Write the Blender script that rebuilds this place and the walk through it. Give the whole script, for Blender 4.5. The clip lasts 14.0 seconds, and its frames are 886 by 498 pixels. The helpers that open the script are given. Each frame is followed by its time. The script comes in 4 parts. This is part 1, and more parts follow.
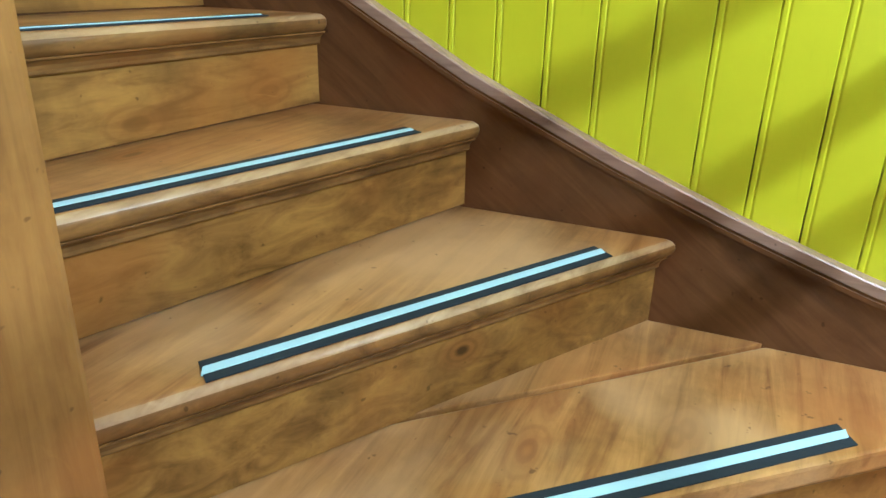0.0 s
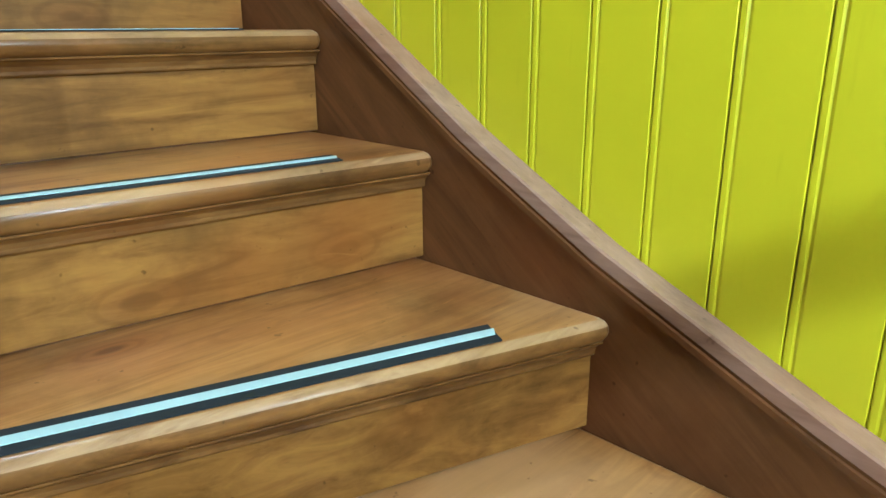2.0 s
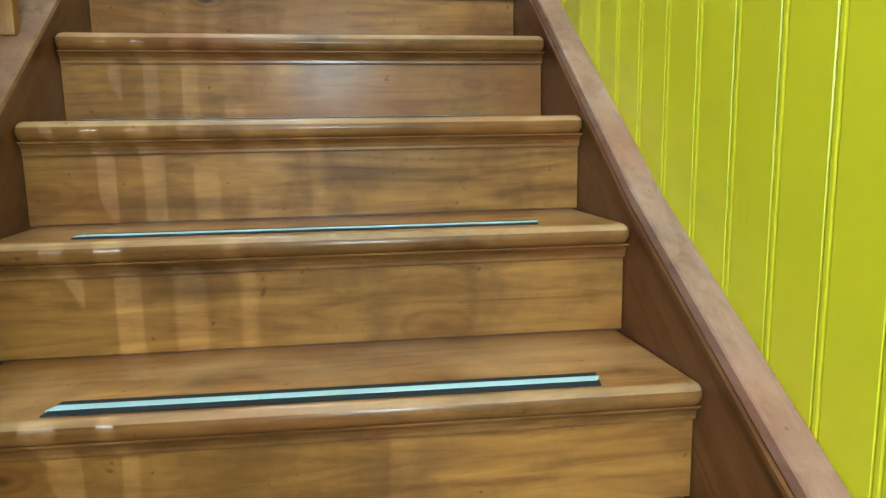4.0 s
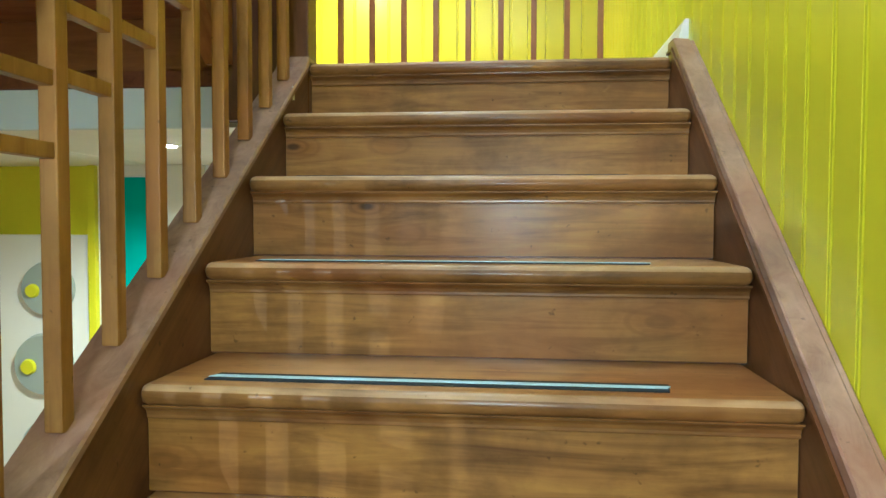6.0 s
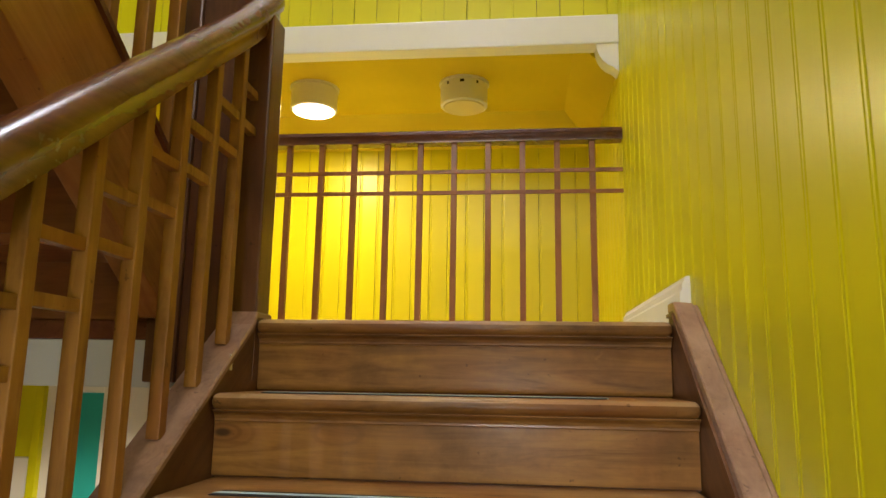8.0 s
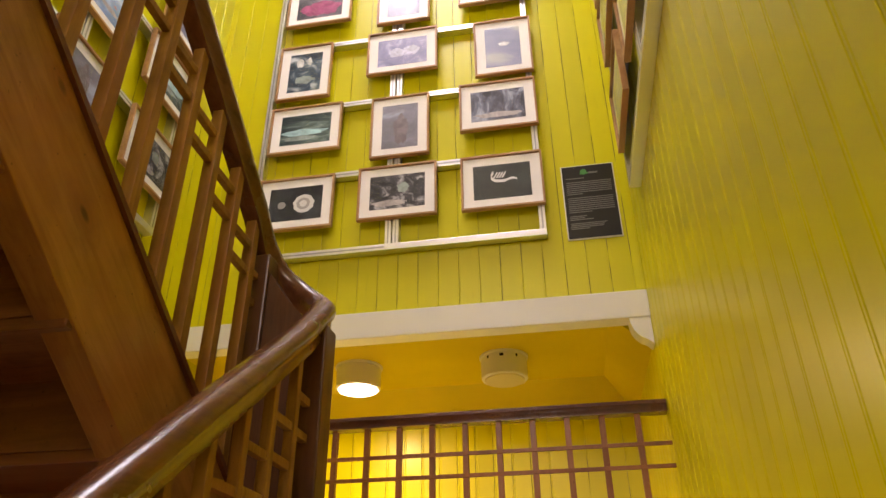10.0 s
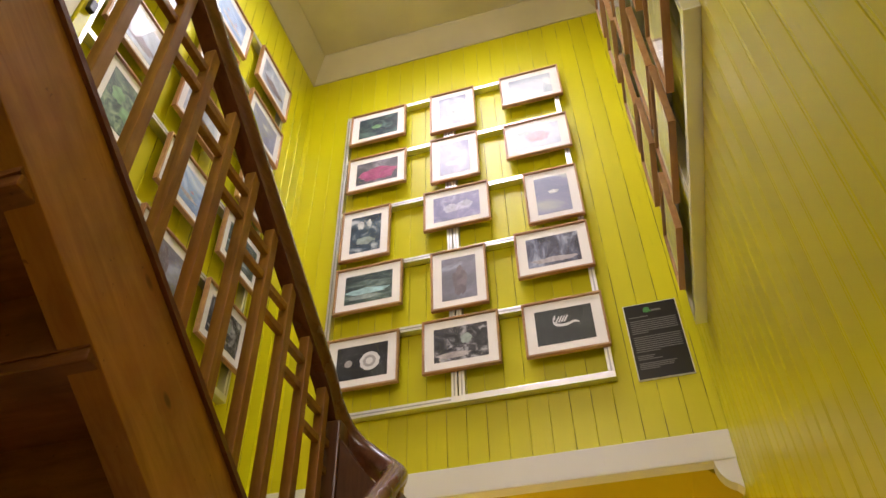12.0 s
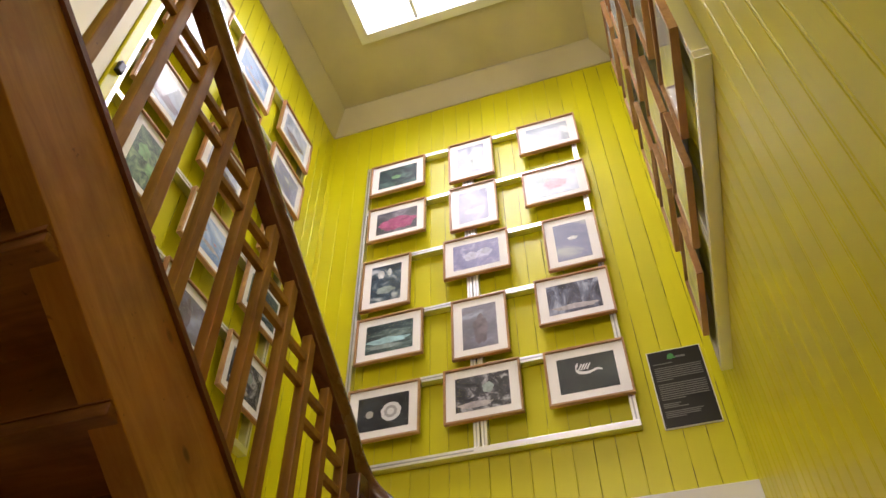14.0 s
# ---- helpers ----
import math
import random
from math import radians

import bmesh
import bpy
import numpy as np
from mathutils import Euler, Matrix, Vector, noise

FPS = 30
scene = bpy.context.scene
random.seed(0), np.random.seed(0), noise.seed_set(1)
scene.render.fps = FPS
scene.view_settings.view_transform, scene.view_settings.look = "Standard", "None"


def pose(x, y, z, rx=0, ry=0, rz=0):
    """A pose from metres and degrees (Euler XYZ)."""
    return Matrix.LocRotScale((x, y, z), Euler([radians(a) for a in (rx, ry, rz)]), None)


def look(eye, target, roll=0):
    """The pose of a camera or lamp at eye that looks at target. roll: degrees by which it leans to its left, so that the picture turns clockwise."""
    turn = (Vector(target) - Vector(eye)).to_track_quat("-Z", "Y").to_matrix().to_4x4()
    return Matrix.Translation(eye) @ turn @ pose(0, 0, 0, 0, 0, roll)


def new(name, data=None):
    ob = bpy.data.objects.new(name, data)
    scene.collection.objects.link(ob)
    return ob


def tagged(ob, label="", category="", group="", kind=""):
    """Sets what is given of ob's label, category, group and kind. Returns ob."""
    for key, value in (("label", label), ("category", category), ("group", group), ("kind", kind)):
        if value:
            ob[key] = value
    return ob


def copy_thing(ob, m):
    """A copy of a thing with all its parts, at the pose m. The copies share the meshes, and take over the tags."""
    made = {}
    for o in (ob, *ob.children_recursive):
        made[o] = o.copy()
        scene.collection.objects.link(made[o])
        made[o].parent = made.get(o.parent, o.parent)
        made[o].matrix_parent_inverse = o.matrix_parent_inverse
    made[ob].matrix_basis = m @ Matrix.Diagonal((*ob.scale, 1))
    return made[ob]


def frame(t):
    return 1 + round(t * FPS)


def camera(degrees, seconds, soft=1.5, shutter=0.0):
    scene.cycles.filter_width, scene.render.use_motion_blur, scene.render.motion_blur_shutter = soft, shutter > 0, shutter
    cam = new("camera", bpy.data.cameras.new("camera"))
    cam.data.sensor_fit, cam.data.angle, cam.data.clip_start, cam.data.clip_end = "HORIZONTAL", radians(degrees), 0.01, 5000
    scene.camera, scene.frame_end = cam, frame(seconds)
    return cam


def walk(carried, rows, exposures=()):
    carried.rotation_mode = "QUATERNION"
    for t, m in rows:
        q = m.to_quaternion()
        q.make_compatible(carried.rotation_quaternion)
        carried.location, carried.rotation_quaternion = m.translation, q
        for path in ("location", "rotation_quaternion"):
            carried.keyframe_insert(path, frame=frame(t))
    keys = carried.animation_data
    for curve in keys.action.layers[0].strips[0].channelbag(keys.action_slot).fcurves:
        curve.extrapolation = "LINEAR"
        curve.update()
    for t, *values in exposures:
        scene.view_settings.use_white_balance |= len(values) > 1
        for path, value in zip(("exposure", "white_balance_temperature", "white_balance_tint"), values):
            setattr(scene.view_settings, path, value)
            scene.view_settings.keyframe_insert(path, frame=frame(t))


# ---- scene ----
cam = camera(63.9, 14.0)
PATH = [
    (0, (-0.747, -2.516, -1.167), (0.959, -1.778, -1.907), 1.4),
    (0.5, (-0.675, -2.514, -1.165), (1.01, -1.725, -1.899), 1.1),
    (1, (-0.544, -2.503, -1.167), (1.071, -1.575, -1.894), 0.7),
    (1.5, (-0.368, -2.492, -1.156), (1.133, -1.356, -1.833), 0.5),
    (2, (-0.227, -2.503, -1.074), (1.1, -1.132, -1.672), -0.3),
    (2.5, (-0.183, -2.494, -0.98), (0.922, -0.912, -1.504), -0.7),
    (3, (-0.09, -2.433, -0.941), (0.753, -0.675, -1.389), -0.9),
    (3.5, (0.02, -2.334, -0.827), (0.625, -0.468, -1.222), -0.9),
    (4, (0.031, -2.256, -0.739), (0.366, -0.31, -1.059), -0.9),
    (4.2, (0.047, -2.215, -0.722), (0.262, -0.248, -1.011), -1.2),
    (6.3, (0.132, -1.933, -0.415), (-0.079, 0.056, -0.434), 0.5),
    (6.5, (0.147, -1.88, -0.396), (-0.067, 0.108, -0.368), 0.8),
    (7, (0.174, -1.766, -0.291), (-0.045, 0.219, -0.175), 1.3),
    (7.5, (0.176, -1.735, -0.192), (-0.049, 0.24, 0.03), 1.2),
    (8, (0.182, -1.712, -0.136), (-0.035, 0.244, 0.219), 0.9),
    (8.5, (0.187, -1.739, -0.102), (-0.022, 0.184, 0.403), 1.1),
    (9, (0.181, -1.78, -0.068), (-0.033, 0.095, 0.594), 0.9),
    (9.2, (0.175, -1.794, -0.056), (-0.043, 0.055, 0.675), 0.5),
    (11.3, (0.186, -1.865, -0.006), (-0.195, -0.361, 1.256), -1.5),
    (11.5, (0.179, -1.878, -0.01), (-0.204, -0.388, 1.267), -1.5),
    (12, (0.191, -1.879, -0.002), (-0.21, -0.427, 1.314), -1.4),
    (12.5, (0.192, -1.889, -0.002), (-0.219, -0.467, 1.344), -1.3),
    (13, (0.192, -1.894, -0.001), (-0.228, -0.503, 1.374), -1.2),
    (13.5, (0.196, -1.884, -0.004), (-0.229, -0.52, 1.396), -0.9),
    (14, (0.204, -1.884, -0.003), (-0.227, -0.537, 1.411), -0.7),
]
walk(cam, [(t, look(eye, target, roll)) for t, eye, target, roll in PATH], [(0, 0.84, 4650, -5), (2.5, 0.92, 4850, -5), (4.2, 1.02, 4900, -5), (6.5, 0.86, 4850, -5), (7.5, 0.44, 5850, 7), (9.2, 0.06, 7400, 31), (11.3, -0.06, 6950, 28), (14, -0.1, 6700, 26)])

# ---- light ----
world = bpy.data.worlds.new("sky")
scene.world = world
world.use_nodes = True
wn = world.node_tree.nodes
sky = wn.new("ShaderNodeTexSky")
sky.sky_type, sky.sun_disc = "NISHITA", False
sky.sun_elevation, sky.sun_rotation = radians(52), radians(200)
world.node_tree.links.new(sky.outputs["Color"], wn["Background"].inputs["Color"])
wn["Background"].inputs["Strength"].default_value = 0.12


def lamp(name, kind, at, watts, colour, size=0.1, target=None, size_y=None, spot=120, spread=180):
    data = bpy.data.lights.new(name, kind)
    data.energy, data.color = watts, colour
    if kind == "AREA":
        data.size, data.spread = size, radians(spread)
        if size_y:
            data.shape, data.size_y = "RECTANGLE", size_y
        else:
            data.shape = "DISK"
    elif kind == "SPOT":
        data.shadow_soft_size, data.spot_size, data.spot_blend = size, radians(spot), 0.6
    elif kind == "POINT":
        data.shadow_soft_size = size
    ob = new(name, data)
    ob.matrix_world = look(at, target or (at[0], at[1] + 0.0001, at[2] - 1))
    return ob


lamp("skylight_daylight", "AREA", (-0.517, -0.03, 4.98), 37, (0.90, 0.95, 1.0), 1.25, size_y=1.05, spread=150)
lamp("landing_ceiling_bulb", "AREA", (-0.858, 1.618, 1.168), 16.5, (1.0, 0.76, 0.42), 0.17)
lamp("lower_downlight_b", "SPOT", (-1.15, 0.50, -0.20), 105, (1.0, 0.93, 0.80), 0.04, spot=165)
lamp("lower_downlight_c", "SPOT", (-1.70, -3.80, -0.32), 88, (0.98, 0.97, 0.92), 0.010, (0.5, -2.2, -1.3), spot=84)
# added fill from behind the camera, to lift the upper walls
lamp("upper_window_daylight", "AREA", (-0.40, -4.385, 3.0), 58, (1.0, 0.94, 0.83), 1.35, (-0.40, 1.0, 2.6), 1.5)
lamp("foot_ceiling_bulb", "SPOT", (0.12, -3.80, -0.31), 124, (0.98, 0.97, 0.92), 0.22, (0.1, -2.0, -1.45), spot=104)

# ---- materials ----


def mat(name, base, rough=0.5, metal=0.0, coat=0.0):
    m = bpy.data.materials.new(name)
    m.use_nodes = True
    p = m.node_tree.nodes["Principled BSDF"]
    p.inputs["Base Color"].default_value = (*base, 1)
    p.inputs["Roughness"].default_value = rough
    p.inputs["Metallic"].default_value = metal
    p.inputs["Coat Weight"].default_value = coat
    p.inputs["Coat Roughness"].default_value = 0.2
    return m


def nd(m, kind, **sets):
    n = m.node_tree.nodes.new(kind)
    for k, v in sets.items():
        n.inputs[k.replace("_", " ")].default_value = v
    return n


def ln(m, a, b):
    m.node_tree.links.new(a, b)


def ramp(m, fac, stops):
    r = nd(m, "ShaderNodeValToRGB")
    el = r.color_ramp.elements
    while len(el) < len(stops):
        el.new(0.5)
    for e, (pos, c) in zip(el, stops):
        e.position, e.color = pos, (*c, 1)
    ln(m, fac, r.inputs["Fac"])
    return r.outputs["Color"]


def coords(m, scale, rnd=True, tilt=0):
    """Object coordinates in metres, turned about x, scaled, shifted piece by piece."""
    tc, mp, tl = nd(m, "ShaderNodeTexCoord"), nd(m, "ShaderNodeMapping"), nd(m, "ShaderNodeMapping")
    tl.inputs["Rotation"].default_value = (radians(tilt), 0, 0)
    ln(m, tc.outputs["Object"], tl.inputs["Vector"])
    ln(m, tl.outputs["Vector"], mp.inputs["Vector"])
    mp.inputs["Scale"].default_value = scale
    if rnd:
        oi, mu = nd(m, "ShaderNodeObjectInfo"), nd(m, "ShaderNodeMath")
        mu.operation = "MULTIPLY"
        mu.inputs[1].default_value = 37.0
        ln(m, oi.outputs["Random"], mu.inputs[0])
        ln(m, mu.outputs[0], mp.inputs["Location"])
    return mp.outputs["Vector"]


def mix(m, a, b, fac, how="MIX"):
    n = m.node_tree.nodes.new("ShaderNodeMix")
    n.data_type, n.blend_type = "RGBA", how
    for sock, v in ((n.inputs[6], a), (n.inputs[7], b), (n.inputs[0], fac)):
        if isinstance(v, (int, float)):
            sock.default_value = v
        elif isinstance(v, tuple):
            sock.default_value = (*v, 1)
        else:
            ln(m, v, sock)
    return n.outputs[2]


def bump(m, height, strength, dist=0.002):
    b = nd(m, "ShaderNodeBump", Strength=strength, Distance=dist)
    ln(m, height, b.inputs["Height"])
    ln(m, b.outputs["Normal"], m.node_tree.nodes["Principled BSDF"].inputs["Normal"])


def wood(name, dark, light, axis, rough=0.36, knots=True, wear=0.35, coat=0.25, tilt=0, worn=None):
    m = mat(name, light, rough, coat=coat)
    p = m.node_tree.nodes["Principled BSDF"]
    p.inputs["Specular IOR Level"].default_value = 0.2
    s = [9.0, 9.0, 9.0]
    s["xyz".index(axis)] = 0.9
    v = coords(m, s, True, tilt)
    warp = nd(m, "ShaderNodeTexNoise", Scale=1.3, Detail=3.0)
    ln(m, v, warp.inputs["Vector"])
    grain = nd(m, "ShaderNodeTexNoise", Scale=3.2, Detail=7.0, Roughness=0.62, Distortion=0.9)
    ln(m, v, grain.inputs["Vector"])
    s2 = [120.0, 120.0, 120.0]
    s2["xyz".index(axis)] = 5.0
    fine = nd(m, "ShaderNodeTexNoise", Scale=1.0, Detail=3.0)
    ln(m, coords(m, s2, True, tilt), fine.inputs["Vector"])
    mid = tuple((a + b) / 2 for a, b in zip(dark, light))
    c = ramp(m, grain.outputs["Fac"], [(0.27, dark), (0.47, mid), (0.70, light)])
    c = mix(m, c, tuple(x * 0.55 for x in dark), mathfac(m, fine.outputs["Fac"], 0.58, 0.82, 0.28))
    blot = nd(m, "ShaderNodeTexNoise", Scale=4.6, Detail=6.0, Roughness=0.62)
    ln(m, coords(m, (1, 1, 1)), blot.inputs["Vector"])
    c = mix(m, c, tuple(x * 0.5 for x in dark), mathfac(m, blot.outputs["Fac"], 0.49, 0.72, wear + 0.15))
    c = mix(m, c, tuple(min(1, x * 1.35) for x in light), mathfac(m, blot.outputs["Fac"], 0.44, 0.28, wear * 0.6))
    if knots:
        s3 = [7.5, 7.5, 7.5]
        s3["xyz".index(axis)] = 3.4
        vo = nd(m, "ShaderNodeTexVoronoi", Scale=1.0, Randomness=1.0)
        ln(m, coords(m, s3, True, tilt), vo.inputs["Vector"])
        ring = nd(m, "ShaderNodeMath")
        ring.operation = "SINE"
        mul = nd(m, "ShaderNodeMath")
        mul.operation, mul.inputs[1].default_value = "MULTIPLY", 60.0
        ln(m, vo.outputs["Distance"], mul.inputs[0])
        ln(m, mul.outputs[0], ring.inputs[0])
        halo = nd(m, "ShaderNodeMath")
        halo.operation = "MULTIPLY"
        ln(m, mathfac(m, ring.outputs[0], 0.1, 0.9), halo.inputs[0])
        ln(m, mathfac(m, vo.outputs["Distance"], 0.34, 0.12, 0.5), halo.inputs[1])
        c = mix(m, c, tuple(x * k for x, k in zip(mid, (0.75, 0.55, 0.45))), mathfac(m, vo.outputs["Distance"], 0.30, 0.10, 0.55))
        c = mix(m, c, dark, halo.outputs[0])
        c = mix(m, c, tuple(x * 0.22 for x in dark), mathfac(m, vo.outputs["Distance"], 0.085, 0.045, 0.85))
    # reddish varnish clouds, dents and pale scuffs
    hue = nd(m, "ShaderNodeTexNoise", Scale=2.7, Detail=3.0)
    ln(m, coords(m, (1, 1, 1)), hue.inputs["Vector"])
    c = mix(m, c, tuple(x * k for x, k in zip(mid, (1.02, 0.74, 0.62))), mathfac(m, hue.outputs["Fac"], 0.50, 0.68, 0.55))
    if worn:
        c = mix(m, c, worn, mathfac(m, hue.outputs["Fac"], 0.52, 0.36, 0.7))
    dent = nd(m, "ShaderNodeTexNoise", Scale=46.0, Detail=2.0, Roughness=0.6)
    ln(m, coords(m, (1, 1, 1)), dent.inputs["Vector"])
    c = mix(m, c, tuple(x * 0.35 for x in dark), mathfac(m, dent.outputs["Fac"], 0.70, 0.75, 0.55))
    scuff = nd(m, "ShaderNodeTexNoise", Scale=1.0, Detail=4.0, Distortion=1.5)
    s4 = [30.0, 30.0, 30.0]
    s4["xyz".index(axis)] = 7.0
    ln(m, coords(m, s4, True, tilt), scuff.inputs["Vector"])
    c = mix(m, c, tuple(min(1, x * 1.5) for x in light), mathfac(m, scuff.outputs["Fac"], 0.68, 0.78, wear * 0.45))
    ln(m, c, p.inputs["Base Color"])
    rr = nd(m, "ShaderNodeMapRange", To_Min=rough - 0.10, To_Max=rough + 0.2)
    ln(m, blot.outputs["Fac"], rr.inputs["Value"])
    ln(m, rr.outputs["Result"], p.inputs["Roughness"])
    bump(m, fine.outputs["Fac"], 0.22, 0.0012)
    return m


def mathfac(m, value, lo, hi, top=1.0):
    r = nd(m, "ShaderNodeMapRange", From_Min=lo, From_Max=hi, To_Min=0.0, To_Max=top)
    ln(m, value, r.inputs["Value"])
    return r.outputs["Result"]


def paint(name, base, rough, dirt, vary=0.12, bumpy=0.15, chips=None, joints=None):
    m = mat(name, base, rough)
    p = m.node_tree.nodes["Principled BSDF"]
    p.inputs["Specular IOR Level"].default_value = 0.22
    big = nd(m, "ShaderNodeTexNoise", Scale=1.6, Detail=4.0)
    ln(m, coords(m, (1, 1, 0.35)), big.inputs["Vector"])
    small = nd(m, "ShaderNodeTexNoise", Scale=55.0, Detail=3.0)
    ln(m, coords(m, (1, 1, 0.12)), small.inputs["Vector"])
    c = mix(m, base, tuple(x * (1 - vary) for x in base), mathfac(m, big.outputs["Fac"], 0.4, 0.7))
    c = mix(m, c, dirt, mathfac(m, small.outputs["Fac"], 0.66, 0.80, 0.25))
    if chips:
        ch = nd(m, "ShaderNodeTexNoise", Scale=16.0, Detail=5.0, Roughness=0.7)
        ln(m, coords(m, (1, 1, 0.5)), ch.inputs["Vector"])
        c = mix(m, c, chips, mathfac(m, ch.outputs["Fac"], 0.735, 0.75, 0.8))
    if joints:
        # open cracks here and there along the joint at each board's edge
        tc, sep, mu = nd(m, "ShaderNodeTexCoord"), nd(m, "ShaderNodeSeparateXYZ"), nd(m, "ShaderNodeMath")
        mu.operation = "MULTIPLY"
        ln(m, tc.outputs["Object"], sep.inputs["Vector"])
        cr = nd(m, "ShaderNodeTexNoise", Scale=5.0, Detail=4.0)
        ln(m, coords(m, (1, 1, 1)), cr.inputs["Vector"])
        ln(m, mathfac(m, sep.outputs["X"], 0.0030, 0.0018), mu.inputs[0])
        ln(m, mathfac(m, cr.outputs["Fac"], 0.47, 0.55, 0.9), mu.inputs[1])
        c = mix(m, c, joints, mu.outputs[0])
    ln(m, c, p.inputs["Base Color"])
    ln(m, nd_range(m, big.outputs["Fac"], rough - 0.06, rough + 0.10), p.inputs["Roughness"])
    bump(m, small.outputs["Fac"], bumpy, 0.0015)
    return m


def nd_range(m, value, lo, hi):
    r = nd(m, "ShaderNodeMapRange", To_Min=lo, To_Max=hi)
    ln(m, value, r.inputs["Value"])
    return r.outputs["Result"]


TREAD = wood("varnished_pine_tread", (0.150, 0.056, 0.014), (0.48, 0.242, 0.070), "x", 0.32, wear=0.5, coat=0.5, worn=(0.50, 0.285, 0.125))
# paler edge: wear, plus the gleam along it put into the colour
WORN_GLEAM = wood("worn_gleaming_nosing_edge", (0.22, 0.115, 0.045), (0.50, 0.32, 0.16), "x", 0.40, knots=False, wear=0.5, coat=0.2)
NOSE = wood("dark_varnished_nosing", (0.070, 0.028, 0.007), (0.29, 0.142, 0.037), "x", 0.36, knots=False, wear=0.6, coat=0.25)
RISER = wood("varnished_pine_riser", (0.125, 0.052, 0.010), (0.360, 0.180, 0.036), "x", 0.40, wear=0.5, coat=0.07)
STRING = wood("dark_stained_string", (0.075, 0.030, 0.010), (0.165, 0.070, 0.023), "y", 0.34, knots=False, tilt=-37)
CAP = wood("worn_string_cap", (0.20, 0.11, 0.072), (0.40, 0.25, 0.175), "y", 0.34, knots=False, coat=0.3)
POST = wood("pine_baluster", (0.21, 0.092, 0.020), (0.39, 0.198, 0.045), "z", 0.45, knots=False, coat=0.05)
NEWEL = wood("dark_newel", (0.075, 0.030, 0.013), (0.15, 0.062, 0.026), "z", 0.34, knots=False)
PINEZ = wood("pine_newel", (0.21, 0.090, 0.022), (0.37, 0.182, 0.048), "z", 0.36)
RAIL = wood("varnished_handrail", (0.09, 0.031, 0.015), (0.175, 0.065, 0.03), "y", 0.2, knots=False, coat=0.6)
RAILX = wood("varnished_landing_rail", (0.07, 0.024, 0.013), (0.13, 0.048, 0.025), "x", 0.24, knots=False, coat=0.5)
OUTER = wood("pine_outer_string", (0.26, 0.105, 0.026), (0.44, 0.20, 0.054), "y", 0.34, tilt=34)
UNDER = wood("brown_stained_underside", (0.15, 0.051, 0.016), (0.27, 0.108, 0.034), "x", 0.42)
DARKEDGE = wood("dark_moulding", (0.10, 0.03, 0.014), (0.17, 0.055, 0.024), "y", 0.3, knots=False)
BALX = wood("brown_landing_baluster", (0.20, 0.075, 0.032), (0.33, 0.135, 0.055), "z", 0.35, knots=False)
LIME = paint("lime_yellow_gloss_paint", (0.66, 0.62, 0.003), 0.32, (0.42, 0.40, 0.005), joints=(0.07, 0.06, 0.03))
LIME.node_tree.nodes["Principled BSDF"].inputs["Specular IOR Level"].default_value = 0.4
LIMEWALL = paint("lime_yellow_plain_paint", (0.66, 0.62, 0.003), 0.34, (0.42, 0.40, 0.005))
OCHRE = paint("yellow_ceiling_paint", (0.66, 0.52, 0.02), 0.45, (0.5, 0.4, 0.02))
CREAM = paint("cream_wall_paint", (0.78, 0.74, 0.60), 0.5, (0.6, 0.56, 0.42))
WHITE = paint("white_gloss_paint", (0.80, 0.80, 0.78), 0.32, (0.62, 0.61, 0.56), vary=0.05)
CEIL = paint("off_white_ceiling_paint", (0.60, 0.55, 0.42), 0.6, (0.46, 0.41, 0.29), vary=0.2, chips=(0.42, 0.37, 0.26))
TEAL = paint("teal_door_paint", (0.02, 0.36, 0.28), 0.4, (0.02, 0.25, 0.2))
GREYW = paint("pale_grey_wall", (0.62, 0.66, 0.63), 0.5, (0.5, 0.52, 0.5))
DISC = paint("grey_green_disc", (0.36, 0.39, 0.31), 0.35, (0.3, 0.33, 0.25))
FLOOR = wood("floor_boards", (0.20, 0.09, 0.03), (0.38, 0.2, 0.075), "y", 0.4)
ALU = mat("brushed_aluminium", (0.78, 0.79, 0.80), 0.34, 1.0)
ALUD = mat("aluminium_slot", (0.42, 0.43, 0.44), 0.45, 1.0)
OAK = wood("pale_wood_picture_frame", (0.36, 0.19, 0.085), (0.56, 0.34, 0.17), "x", 0.4, knots=False, coat=0.1)
MOUNT = paint("white_card_mount", (0.80, 0.78, 0.73), 0.7, (0.72, 0.70, 0.64), vary=0.03, bumpy=0.05)
BLACK = paint("black_grip_tape", (0.022, 0.026, 0.032), 0.7, (0.05, 0.05, 0.05), bumpy=0.8)
GLOW = paint("pale_aqua_tape", (0.48, 0.64, 0.68), 0.45, (0.34, 0.5, 0.5))
PLAQUE = mat("black_plaque", (0.012, 0.012, 0.013), 0.28)
INK = mat("grey_print", (0.16, 0.16, 0.16), 0.5)
GREEN = mat("green_print", (0.05, 0.30, 0.07), 0.5)
DARK = mat("black_metal", (0.02, 0.02, 0.022), 0.35, 0.6)
LAMPW = mat("white_lamp_enamel", (0.80, 0.78, 0.72), 0.35)
LIT = mat("lit_diffuser", (0.9, 0.85, 0.7), 0.5)
LIT.node_tree.nodes["Principled BSDF"].inputs["Emission Color"].default_value = (1, 0.86, 0.62, 1)
LIT.node_tree.nodes["Principled BSDF"].inputs["Emission Strength"].default_value = 9.0
OFF = mat("unlit_diffuser", (0.62, 0.54, 0.30), 0.4)
GLASS = mat("picture_glass", (1, 1, 1), 0.02)
GLASS.node_tree.nodes["Principled BSDF"].inputs["Transmission Weight"].default_value = 1.0
GLASS.node_tree.nodes["Principled BSDF"].inputs["IOR"].default_value = 1.13


